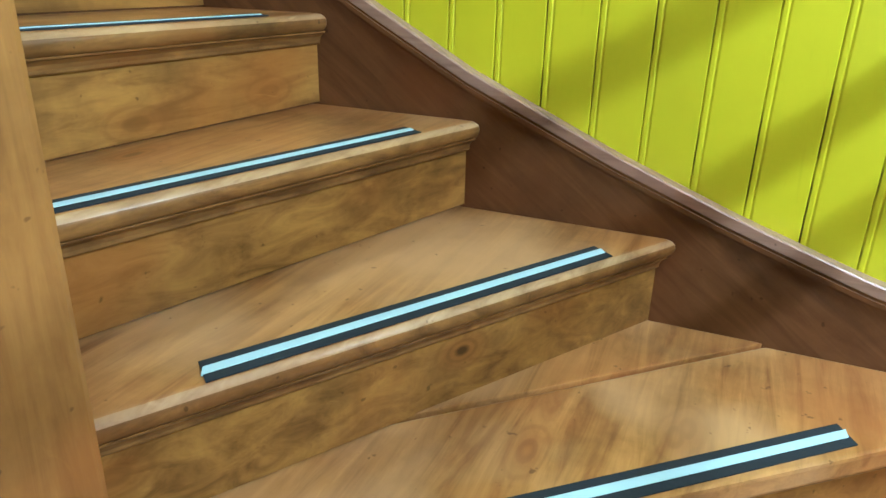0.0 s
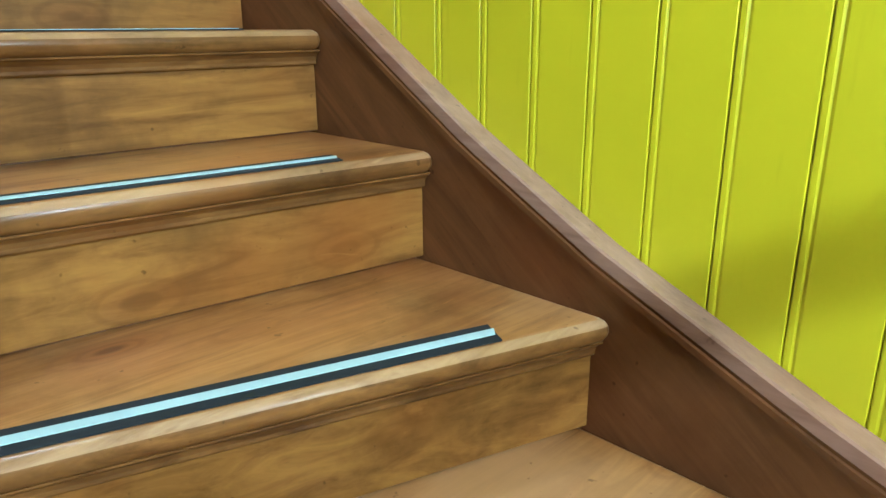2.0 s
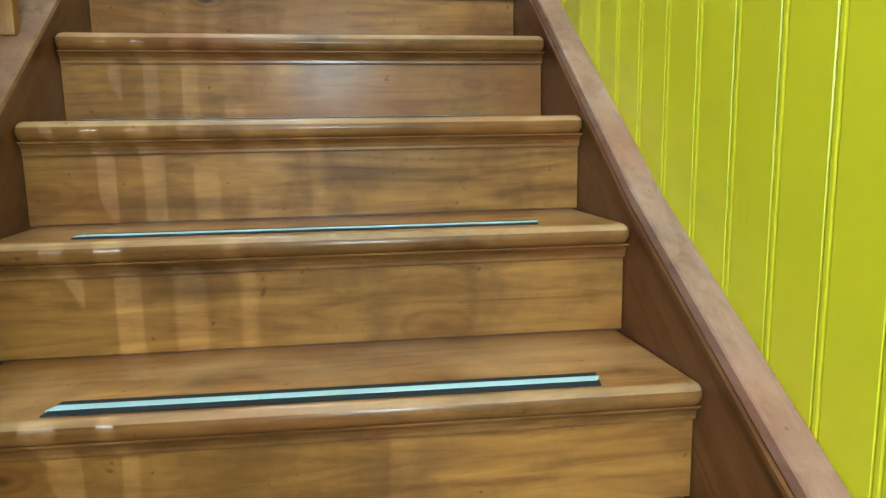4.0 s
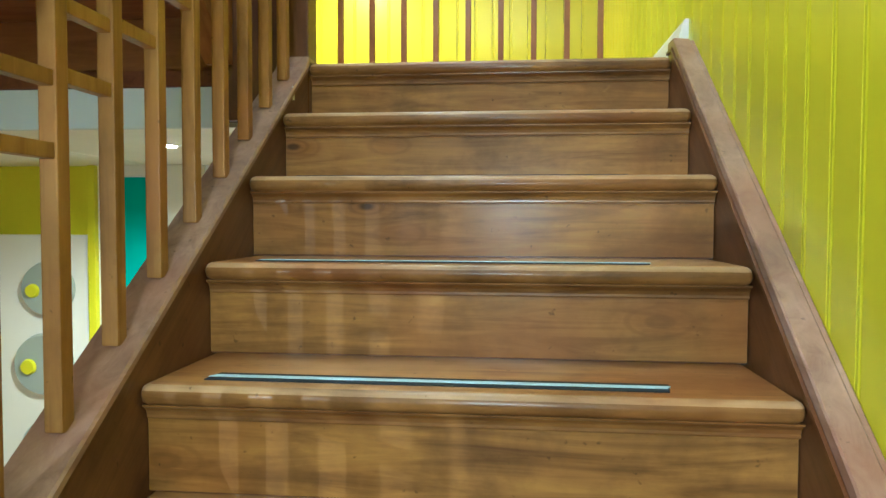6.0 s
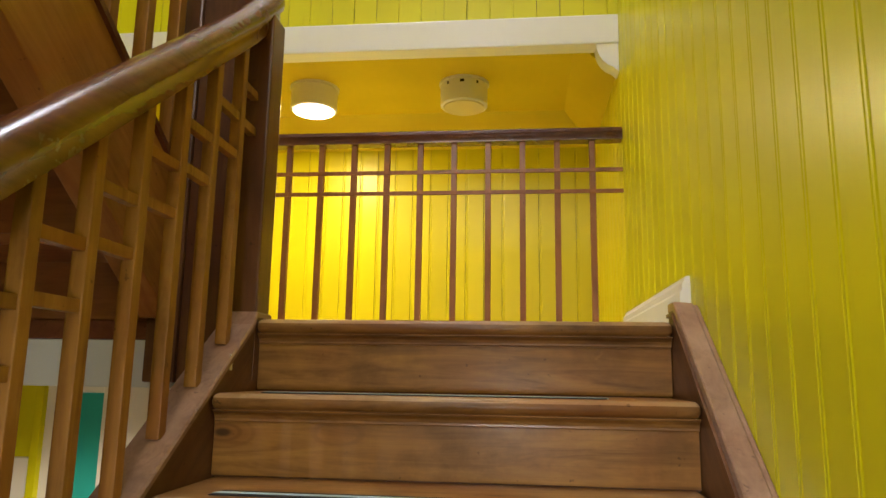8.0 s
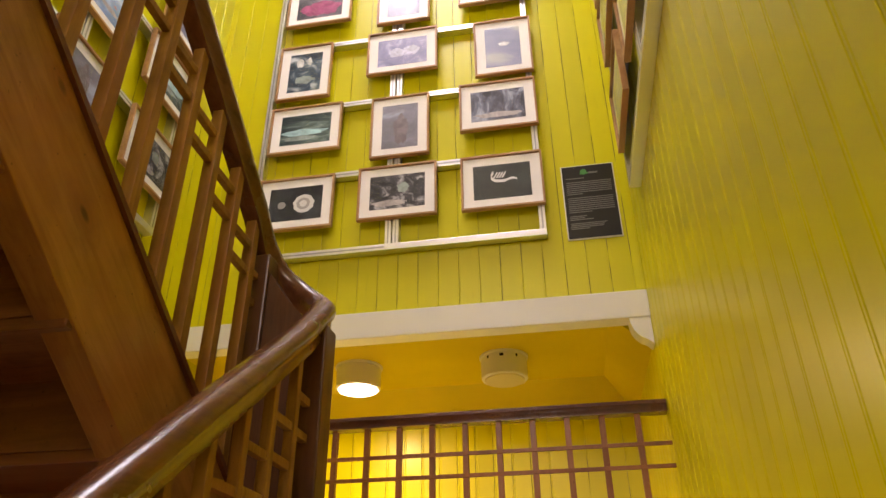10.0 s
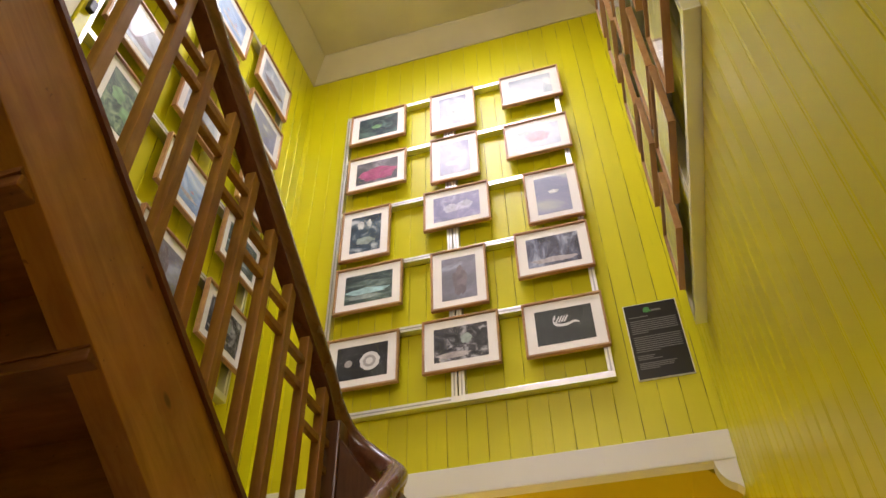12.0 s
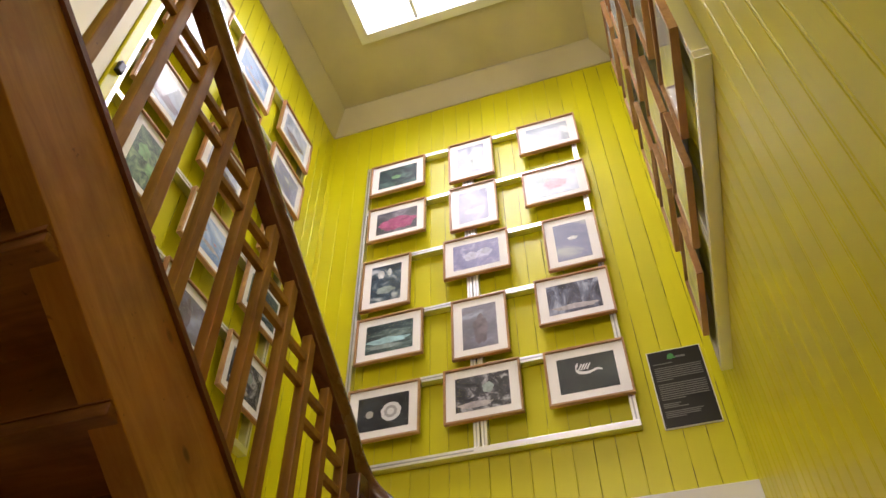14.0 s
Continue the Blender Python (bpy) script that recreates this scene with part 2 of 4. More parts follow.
def photo(name, dark, mid, light, scale=9.0, detail=5.0, stretch=(1, 1, 1)):
    """A printed photograph: blotches of three tones."""
    m = mat(name, mid, 0.4)
    n = nd(m, "ShaderNodeTexNoise", Scale=scale, Detail=detail, Roughness=0.6, Distortion=0.7)
    ln(m, coords(m, stretch), n.inputs["Vector"])
    ln(m, ramp(m, n.outputs["Fac"], [(0.36, dark), (0.52, mid), (0.66, light)]), m.node_tree.nodes["Principled BSDF"].inputs["Base Color"])
    return m


# ---- building helpers ----
PLACE = {}


def thing(name, base, label, category, group="", kind=""):
    ob = new(name)
    ob.empty_display_size = 0.05
    ob.location = base
    PLACE[ob.name] = Vector(base)
    return tagged(ob, label, category, group, kind)


def mesh_of(name, bm, material):
    bmesh.ops.recalc_face_normals(bm, faces=bm.faces)
    me = bpy.data.meshes.new(name)
    bm.to_mesh(me)
    bm.free()
    me.materials.append(material)
    return me


def part(name, bm, material, parent, label=""):
    """One mesh under a thing or a part, built in the world's metres."""
    ob = new(name, mesh_of(name, bm, material) if isinstance(bm, bmesh.types.BMesh) else bm)
    ob.parent = parent
    ob.matrix_parent_inverse = Matrix.Translation(-PLACE.get(parent.name, Vector((0, 0, 0))))
    if label:
        ob["label"] = label
    return ob


def whole(name, bm, material, label, category, group="", kind=""):
    ob = new(name, mesh_of(name, bm, material))
    return tagged(ob, label, category, group, kind)


def box(x0, x1, y0, y1, z0, z1, bevel=0.0, bm=None):
    bm = bm or bmesh.new()
    made = bmesh.ops.create_cube(bm, size=1)["verts"]
    for v in made:
        v.co = Vector((x0 + (v.co.x + 0.5) * (x1 - x0), y0 + (v.co.y + 0.5) * (y1 - y0), z0 + (v.co.z + 0.5) * (z1 - z0)))
    if bevel:
        edges = {e for v in made for e in v.link_edges}
        bmesh.ops.bevel(bm, geom=list(edges), offset=bevel, segments=2, profile=0.6, affect="EDGES")
    return bm


def prism(poly, z0, z1, bevel=0.0, bm=None, steps=2):
    """A plan outline raised from z0 to z1."""
    bm = bm or bmesh.new()
    low = [bm.verts.new((x, y, z0)) for x, y in poly]
    up = [bm.verts.new((x, y, z1)) for x, y in poly]
    faces = [bm.faces.new(low[::-1]), bm.faces.new(up)]
    n = len(poly)
    for i in range(n):
        faces.append(bm.faces.new((low[i], low[(i + 1) % n], up[(i + 1) % n], up[i])))
    if bevel:
        bmesh.ops.bevel(bm, geom=list({e for f in faces for e in f.edges}), offset=bevel, segments=steps, profile=0.6 if steps == 2 else 0.5, affect="EDGES")
    return bm


def slab(outline, x0, x1, bevel=0.0, bm=None):
    """An outline in y and z, given thickness in x."""
    bm = bm or bmesh.new()
    a = [bm.verts.new((x0, y, z)) for y, z in outline]
    b = [bm.verts.new((x1, y, z)) for y, z in outline]
    n = len(outline)
    faces = [bm.faces.new(a), bm.faces.new(b[::-1])]
    for i in range(n):
        faces.append(bm.faces.new((a[i], b[i], b[(i + 1) % n], a[(i + 1) % n])))
    if bevel:
        bmesh.ops.bevel(bm, geom=list({e for f in faces for e in f.edges if abs(e.verts[0].co.x - e.verts[1].co.x) < 1e-5}), offset=bevel, segments=2, profile=0.6, affect="EDGES")
    return bm


def sweep(profile, path, closed_ends=True, up=Vector((0, 0, 1))):
    """A profile of (side, rise) carried along a path; it stays upright."""
    bm = bmesh.new()
    path = [Vector(p) for p in path]
    rings = []
    for i, p in enumerate(path):
        t = (path[min(i + 1, len(path) - 1)] - path[max(i - 1, 0)]).normalized()
        side = t.cross(up).normalized()
        rise = side.cross(t).normalized()
        rings.append([bm.verts.new(p + side * a + rise * b) for a, b in profile])
    n = len(profile)
    for r0, r1 in zip(rings, rings[1:]):
        for i in range(n):
            bm.faces.new((r0[i], r0[(i + 1) % n], r1[(i + 1) % n], r1[i]))
    if closed_ends:
        bm.faces.new(rings[0])
        bm.faces.new(rings[-1][::-1])
    return bm


def smooth(ob, angle=40):
    for f in ob.data.polygons:
        f.use_smooth = True
    ob.data.set_sharp_from_angle(angle=radians(angle))
    return ob


def catmull(points, steps=6):
    pts = [Vector(p) for p in points]
    out = []
    for i in range(len(pts) - 1):
        p0, p1, p2, p3 = pts[max(i - 1, 0)], pts[i], pts[i + 1], pts[min(i + 2, len(pts) - 1)]
        for s in range(steps):
            u = s / steps
            out.append(0.5 * (2 * p1 + (p2 - p0) * u + (2 * p0 - 5 * p1 + 4 * p2 - p3) * u * u + (3 * p1 - p0 - 3 * p2 + p3) * u ** 3))
    return out + [pts[-1]]


# ---- sizes ----
RISE = 0.18
XL, XR = -0.475, 0.537          # inner faces of the two strings of the lower flight
WALL_R, WALL_L, WALL_B = 0.595, -1.682, 1.14
COVE, TOP = 4.725, 4.90
SOUTH, FOOT, LOW = -4.4, -3.35, -2.34
FAR = 2.24
CEIL_Z = 1.302

# nosing lines of the lower flight: left end and right end in plan, counted down from the landing
NOSING = [((XL, 0.0), (XR, 0.0)), ((XL, -0.236), (XR, -0.236)), ((XL, -0.470), (XR, -0.470)), ((XL, -0.702), (XR, -0.702)),
          ((XL, -0.942), (XR, -0.942)), ((XL, -1.125), (XR, -1.166)), ((XL, -1.354), (XR, -1.412)), ((XL, -1.58), (XR, -1.70)),
          ((XL, -1.737), (XR, -2.04)), ((-0.335, -1.935), (XR, -2.432)), ((-0.343, -2.05), (XR, -3.06)),
          ((-0.345, -2.12), (0.10, FOOT)), ((-0.42, -2.17), (-0.42, FOOT))]
# height of each tread, counted down in the same way
TREADS = [0.0, -0.176, -0.350, -0.528, -0.707, -0.890, -1.078, -1.260, -1.442, -1.618, -1.798, -1.978, -2.158, LOW]
# grip strips: start and end along each nosing, and setback from it at either end
STRIPS = {1: (0.10, 0.82, 0.030, 0.028), 2: (0.10, 0.82, 0.030, 0.028), 3: (0.09, 0.825, 0.036, 0.026), 4: (0.09, 0.815, 0.042, 0.036),
          5: (0.125, 0.85, 0.030, 0.030), 6: (0.15, 0.858, 0.014, 0.014), 7: (0.14, 0.844, 0.016, 0.014), 8: (0.14, 0.84, 0.014, 0.010),
          9: (0.134, 0.827, 0.010, 0.010), 10: (0.27, 0.69, 0.004, 0.020)}


def string_top(y):
    """Height of the top edge of the wall string: straight above, easing out along the winders."""
    if y > -1.15:
        return 0.030 + 0.765 * y
    ks = [(-1.15, -0.850), (-1.45, -1.043), (-1.76, -1.239), (-1.998, -1.367), (-2.288, -1.495), (-2.51, -1.581), (-2.74, -1.660), (FOOT, -1.81)]
    for (a, za), (b, zb) in zip(ks, ks[1:]):
        if y >= b:
            u = (a - y) / (a - b)
            return za + (zb - za) * u
    return ks[-1][1]

# ---- setting ----
S = dict(kind="structure")


def board_mesh(height, pitch, bead):
    bm = bmesh.new()
    prof = [(0, 0), (0, 0.0062), (0.0014, 0.0086), (0.0034, 0.010), (0.0092, 0.010), (0.0110, 0.0089), (0.0125, 0.0081), (0.0140, 0.0089), (0.0162, 0.010), (pitch - 0.0020, 0.010), (pitch - 0.0006, 0.0085), (pitch - 0.0006, 0)]
    if not bead:
        prof = [(0, 0), (0, 0.0072), (0.0022, 0.010), (pitch - 0.0018, 0.010), (pitch - 0.0004, 0.0085), (pitch - 0.0004, 0)]
    a = [bm.verts.new((u, -d, 0)) for u, d in prof]
    b = [bm.verts.new((u, -d, height)) for u, d in prof]
    for i in range(len(prof) - 1):
        bm.faces.new((a[i], a[i + 1], b[i + 1], b[i]))
    bm.faces.new(a)
    bm.faces.new(b[::-1])
    return mesh_of("board", bm, LIME)


BOARDS = []


def boarding(parent, start, turn, count, z0, z1, pitch=0.095, bead=True):
    """Remembers a run of wall boards, which are made at the end of the file."""
    BOARDS.append((parent, start, turn, count, z0, z1, pitch, bead))


wall_right = whole("wall_right", box(WALL_R + 0.010, WALL_R + 0.13, SOUTH - 0.1, FAR + 0.1, LOW, TOP + 0.1), LIMEWALL,
                   "lime yellow painted beadboard wall along the stairs", "wall", **S)
boarding(wall_right, (WALL_R + 0.010, 1.128), -90, 55, LOW, COVE + 0.03, 0.0988)
boarding(wall_right, (WALL_R + 0.010, FAR), -90, 11, -0.1, 1.37, 0.1011)
wall_back = whole("wall_back", box(WALL_L - 0.1, WALL_R + 0.01, WALL_B + 0.010, WALL_B + 0.13, 1.36, TOP + 0.1), LIMEWALL,
                  "lime yellow beadboard wall above the white beam", "wall", **S)
boarding(wall_back, (-1.747, WALL_B + 0.010), 0, 24, 1.382, COVE + 0.03, 0.1, False)
wall_left = whole("wall_left", box(WALL_L - 0.13, WALL_L - 0.010, SOUTH - 0.1, FAR + 0.1, -0.147, TOP + 0.1), LIMEWALL,
                  "lime yellow beadboard wall beside the upper flight", "wall", **S)
boarding(wall_left, (WALL_L - 0.010, -2.31), 90, 35, 0.02, COVE + 0.03, 0.0986, False)
wall_far = whole("wall_far", box(WALL_L - 0.1, WALL_R + 0.1, FAR + 0.010, FAR + 0.12, -0.2, 1.42), LIMEWALL,
                 "lime yellow beadboard wall beyond the landing railing", "wall", **S)
boarding(wall_far, (WALL_L, FAR + 0.010), 0, 22, 0.0, 1.26, 0.1035)
# closing wall, with an opening added for the upper fill lamp
bm = bmesh.new()
for a in ((-3.4, -1.1, LOW - 0.1, TOP + 0.1), (0.3, WALL_R + 0.1, LOW - 0.1, TOP + 0.1), (-1.1, 0.3, LOW - 0.1, 2.2), (-1.1, 0.3, 3.8, TOP + 0.1)):
    box(a[0], a[1], SOUTH - 0.12, SOUTH, a[2], a[3], 0.0, bm)
whole("wall_south", bm, CREAM, "plain cream wall behind the stairs, opened for the fill lamp", "wall", **S)
# unseen window, added only to house the fill lamp
ws = thing("window_south", (-0.4, SOUTH, 2.2), "unseen white casing added round the upper fill lamp", "window", **S)
for a in ((-1.1, -1.05, 2.2, 3.8), (0.25, 0.3, 2.2, 3.8), (-1.05, 0.25, 2.2, 2.25), (-1.05, 0.25, 3.75, 3.8)):
    part("window_frame", box(a[0], a[1], SOUTH - 0.10, SOUTH + 0.01, a[2], a[3], 0.004), WHITE, ws)
o = part("pane", box(-1.05, 0.25, SOUTH - 0.08, SOUTH - 0.074, 2.25, 3.75), GLASS, ws)
o.visible_shadow = False
whole("wall_west", box(-3.45, -3.32, SOUTH, 1.6, LOW - 0.1, 0.0), CREAM, "plain cream wall of the lower room", "wall", **S)

whole("ceiling_foot", box(WALL_L - 0.005, WALL_R, SOUTH, -3.45, -0.20, -0.08), CEIL, "low cream ceiling beside the foot of the stairs", "ceiling", **S)
whole("wall_foot", box(-1.65, WALL_R, FOOT - 0.09, FOOT - 0.002, LOW, -1.62), CREAM, "unseen low cream wall carrying the added rungs", "wall", **S)

# plain painted ceiling round the skylight
SKX0, SKX1, SKY0, SKY1 = -1.132, 0.098, -0.518, 0.458
bm = bmesh.new()
box(WALL_L - 0.1, SKX0, SOUTH, WALL_B + 0.1, TOP, TOP + 0.16, 0.0, bm)
box(SKX1, WALL_R + 0.1, SOUTH, WALL_B + 0.1, TOP, TOP + 0.16, 0.0, bm)
box(SKX0, SKX1, SKY1, WALL_B + 0.1, TOP, TOP + 0.16, 0.0, bm)
box(SKX0, SKX1, SOUTH, SKY0, TOP, TOP + 0.16, 0.0, bm)
whole("ceiling", bm, CEIL, "stained off-white painted ceiling with a skylight", "ceiling", **S)


def cove(name, path, size, label, material=CEIL):
    """A sloped cornice; the path runs along the wall with the room to its left."""
    prof = [(0, 0), (0, size * 1.25), (-size, size * 1.25), (-size, size * 1.12), (-size * 0.12, 0.008), (-0.012, 0)]
    return whole(name, sweep(prof, path), material, label, "cornice", **S)


cove("cornice_back", [(WALL_L, WALL_B, COVE), (WALL_R, WALL_B, COVE)][::-1], 0.14, "off-white sloped cornice under the ceiling")
cove("cornice_left", [(WALL_L, SOUTH, COVE), (WALL_L, WALL_B, COVE)][::-1], 0.14, "off-white sloped cornice under the ceiling")
cove("cornice_right", [(WALL_R, WALL_B, COVE), (WALL_R, SOUTH, COVE)][::-1], 0.14, "off-white sloped cornice under the ceiling")

# skylight
sk = thing("window_skylight", (-0.517, -0.03, TOP), "bright white-framed skylight in the ceiling", "skylight", **S)
bm = bmesh.new()
for a in ((SKX0 - 0.05, SKX0 + 0.02, SKY0 - 0.05, SKY1 + 0.05), (SKX1 - 0.02, SKX1 + 0.05, SKY0 - 0.05, SKY1 + 0.05),
          (SKX0 + 0.02, SKX1 - 0.02, SKY0 - 0.05, SKY0 + 0.02), (SKX0 + 0.02, SKX1 - 0.02, SKY1 - 0.02, SKY1 + 0.05)):
    box(*a, TOP - 0.02, TOP + 0.03, 0.004, bm)
part("frame", bm, WHITE, sk, "white painted frame")
for i in (1, 2):
    xm = SKX0 + i * (SKX1 - SKX0) / 3
    part("glazing_bar", box(xm - 0.014, xm + 0.014, SKY0, SKY1, TOP + 0.005, TOP + 0.04, 0.003), WHITE, sk)
for i in range(3):
    xa = SKX0 + i * (SKX1 - SKX0) / 3
    o = part("pane", box(xa + 0.015, xa + (SKX1 - SKX0) / 3 - 0.015, SKY0 + 0.02, SKY1 - 0.02, TOP + 0.042, TOP + 0.048), GLASS, sk)
    o.visible_shadow = False

# lower floor, landing slab, room beyond
whole("floor_lower", box(-3.4, WALL_R + 0.1, SOUTH - 0.1, 1.6, LOW - 0.1, LOW), FLOOR, "plain wooden floor at the foot of the stairs", "floor", **S)
whole("floor_landing", box(WALL_L, WALL_R, 0.075, FAR + 0.05, -0.172, 0.0), CREAM, "landing slab with a cream painted underside", "landing", **S)
whole("beam_landing", box(WALL_L, -0.56, 0.050, 0.074, -0.174, -0.053, 0.003), GREYW, "pale grey painted fascia of the landing edge", "beam", **S)
whole("trim_landing_edge", box(WALL_L, -0.56, 0.045, 0.075, -0.052, 0.004, 0.004), DARKEDGE, "dark wooden edge of the landing floor", "trim", **S)
whole("floor_upper", box(WALL_L, -0.70, SOUTH, -2.33, 1.64, 1.8), OUTER, "wooden upper floor at the head of the flight", "floor", **S)
whole("ceiling_lower", box(-3.35, WALL_L - 0.001, SOUTH, 1.6, -0.174, -0.02), CREAM, "cream ceiling of the lower room", "ceiling", **S)
bm = box(WALL_L, 0.42, WALL_B + 0.07, 2.0, CEIL_Z, CEIL_Z + 0.03)
whole("ceiling_landing", bm, OCHRE, "yellow painted low ceiling of the room beyond the railing", "ceiling", **S)
bm = slab([(2.0, CEIL_Z), (FAR + 0.02, 1.16), (FAR + 0.02, 1.2), (2.0, CEIL_Z + 0.03)], WALL_L, WALL_R)
whole("cornice_far", bm, OCHRE, "yellow sloped cornice over the far wall", "cornice", **S)
bm = bmesh.new()
a = [bm.verts.new((x, WALL_B + 0.075, z)) for x, z in ((0.42, CEIL_Z), (WALL_R + 0.02, 1.14), (WALL_R + 0.02, 1.18), (0.42, CEIL_Z + 0.03))]
b = [bm.verts.new((x, 2.24, z)) for x, z in ((0.42, CEIL_Z), (WALL_R + 0.02, 1.14), (WALL_R + 0.02, 1.18), (0.42, CEIL_Z + 0.03))]
bm.faces.new(a), bm.faces.new(b[::-1])
for i in range(4):
    bm.faces.new((a[i], a[(i + 1) % 4], b[(i + 1) % 4], b[i]))
whole("cornice_side", bm, OCHRE, "yellow sloped cornice over the side wall", "cornice", **S)
whole("beam_white", box(WALL_L, WALL_R, 1.115, 1.205, 1.250, 1.381, 0.006), WHITE, "white painted beam across the stairwell", "beam", **S)
bm = bmesh.new()
prof = [(0.592, 1.250), (0.592, 1.123)] + [(0.592 - 0.09 * math.sin(t * math.pi / 12), 1.143 + 0.107 * (1 - math.cos(t * math.pi / 12)) * 1.0) for t in range(1, 7)]
a = [bm.verts.new((x, 1.12, z)) for x, z in prof]
b = [bm.verts.new((x, 1.20, z)) for x, z in prof]
bm.faces.new(a), bm.faces.new(b[::-1])
for i in range(len(prof)):
    bm.faces.new((a[i], a[(i + 1) % len(prof)], b[(i + 1) % len(prof)], b[i]))
whole("bracket", bm, WHITE, "small white curved bracket under the beam", "bracket", **S)
# white skirting of the landing
prof = [(0, 0), (0, 0.118), (-0.010, 0.118), (-0.014, 0.108), (-0.020, 0.100), (-0.020, 0.084), (-0.026, 0.076), (-0.026, 0)]
bm = sweep(prof, [(WALL_R, 0.07, 0.0), (WALL_R, 1.09, 0.0)])
whole("baseboard", bm, WHITE, "white moulded skirting board on the landing", "skirting", **S)

# walls and doorway of the lower room, seen under the landing
WY = 1.45
whole("wall_lower", box(-3.4, -2.03, WY, WY + 0.1, LOW, -0.174), LIMEWALL, "lime yellow lower wall above a white panel", "wall", **S)
whole("wall_under_landing", box(-1.434, WALL_R, WY, WY + 0.1, LOW, -0.172), WHITE, "white wall under the landing", "wall", **S)
pan = thing("wall_panel", (-2.5, WY - 0.04, LOW), "white wall panel with round grey-green discs", "wall panel")
part("board", box(-3.3, -2.034, WY - 0.045, WY, LOW, -0.525, 0.004), CREAM, pan)
for cx, cz, r in ((-2.25, -0.80, 0.142), (-2.28, -1.19, 0.16), (-2.26, -1.62, 0.15)):
    bm = bmesh.new()
    bmesh.ops.create_cone(bm, cap_ends=True, segments=40, radius1=r, radius2=r * 0.93, depth=0.03, matrix=Matrix.Translation((cx, WY - 0.06, cz)) @ Matrix.Rotation(radians(90), 4, "X"))
    d = part("disc", bm, DISC, pan, "round grey-green disc")
    bm = bmesh.new()
    bmesh.ops.create_cone(bm, cap_ends=True, segments=24, radius1=r * 0.27, radius2=r * 0.22, depth=0.02, matrix=Matrix.Translation((cx - 0.07, WY - 0.08, cz - 0.01)) @ Matrix.Rotation(radians(90), 4, "X"))
    part("centre", bm, LIMEWALL, d, "lime yellow centre")
whole("trim_corner", box(-2.03, -1.99, WY - 0.06, WY, LOW, -0.174, 0.004), LIMEWALL, "lime yellow corner post", "trim", **S)
dr = thing("door_teal", (-1.8, WY, LOW), "teal painted door in a cream frame", "door", **S)
part("leaf", box(-1.878, -1.718, WY - 0.01, WY + 0.03, LOW, -0.232, 0.003), TEAL, dr, "teal painted leaf")
for x0, x1, z0 in ((-1.99, -1.88, LOW), (-1.716, -1.434, LOW), (-1.88, -1.716, -0.23)):
    part("door_frame", box(x0, x1, WY - 0.03, WY + 0.02, z0, -0.174, 0.003), CREAM, dr, "cream door frame")
dl = thing("downlight", (-1.15, 0.50, -0.172), "small round lit downlight in the lower ceiling", "downlight")
for nm, r, z, m in (("trim_ring", 0.05, -0.174, WHITE), ("lens", 0.036, -0.178, LIT)):
    bm = bmesh.new()
    bmesh.ops.create_cone(bm, cap_ends=True, segments=24, radius1=r * 0.9, radius2=r, depth=0.008, matrix=Matrix.Translation((-1.15, 0.50, z)))
    part(nm, bm, m, dl)
copy_thing(dl, Matrix.Translation((0.12, -3.80, -0.20)))
copy_thing(dl, Matrix.Translation((-1.70, -3.80, -0.174)))

# ---- lower flight ----
stairs = thing("staircase", (0, -1.2, LOW), "worn varnished pine stairs with winders and dark strings", "staircase", **S)


def along(k, off=0.0):
    """The nosing line k, moved off metres up the stairs: left end, right end, way along, way up."""
    a, b = Vector(NOSING[k][0]), Vector(NOSING[k][1])
    d = (b - a).normalized()
    n = Vector((-d.y, d.x))
    return a + n * off, b + n * off, d, n


def to_x(p, d, x):
    return p + d * ((x - p.x) / d.x)


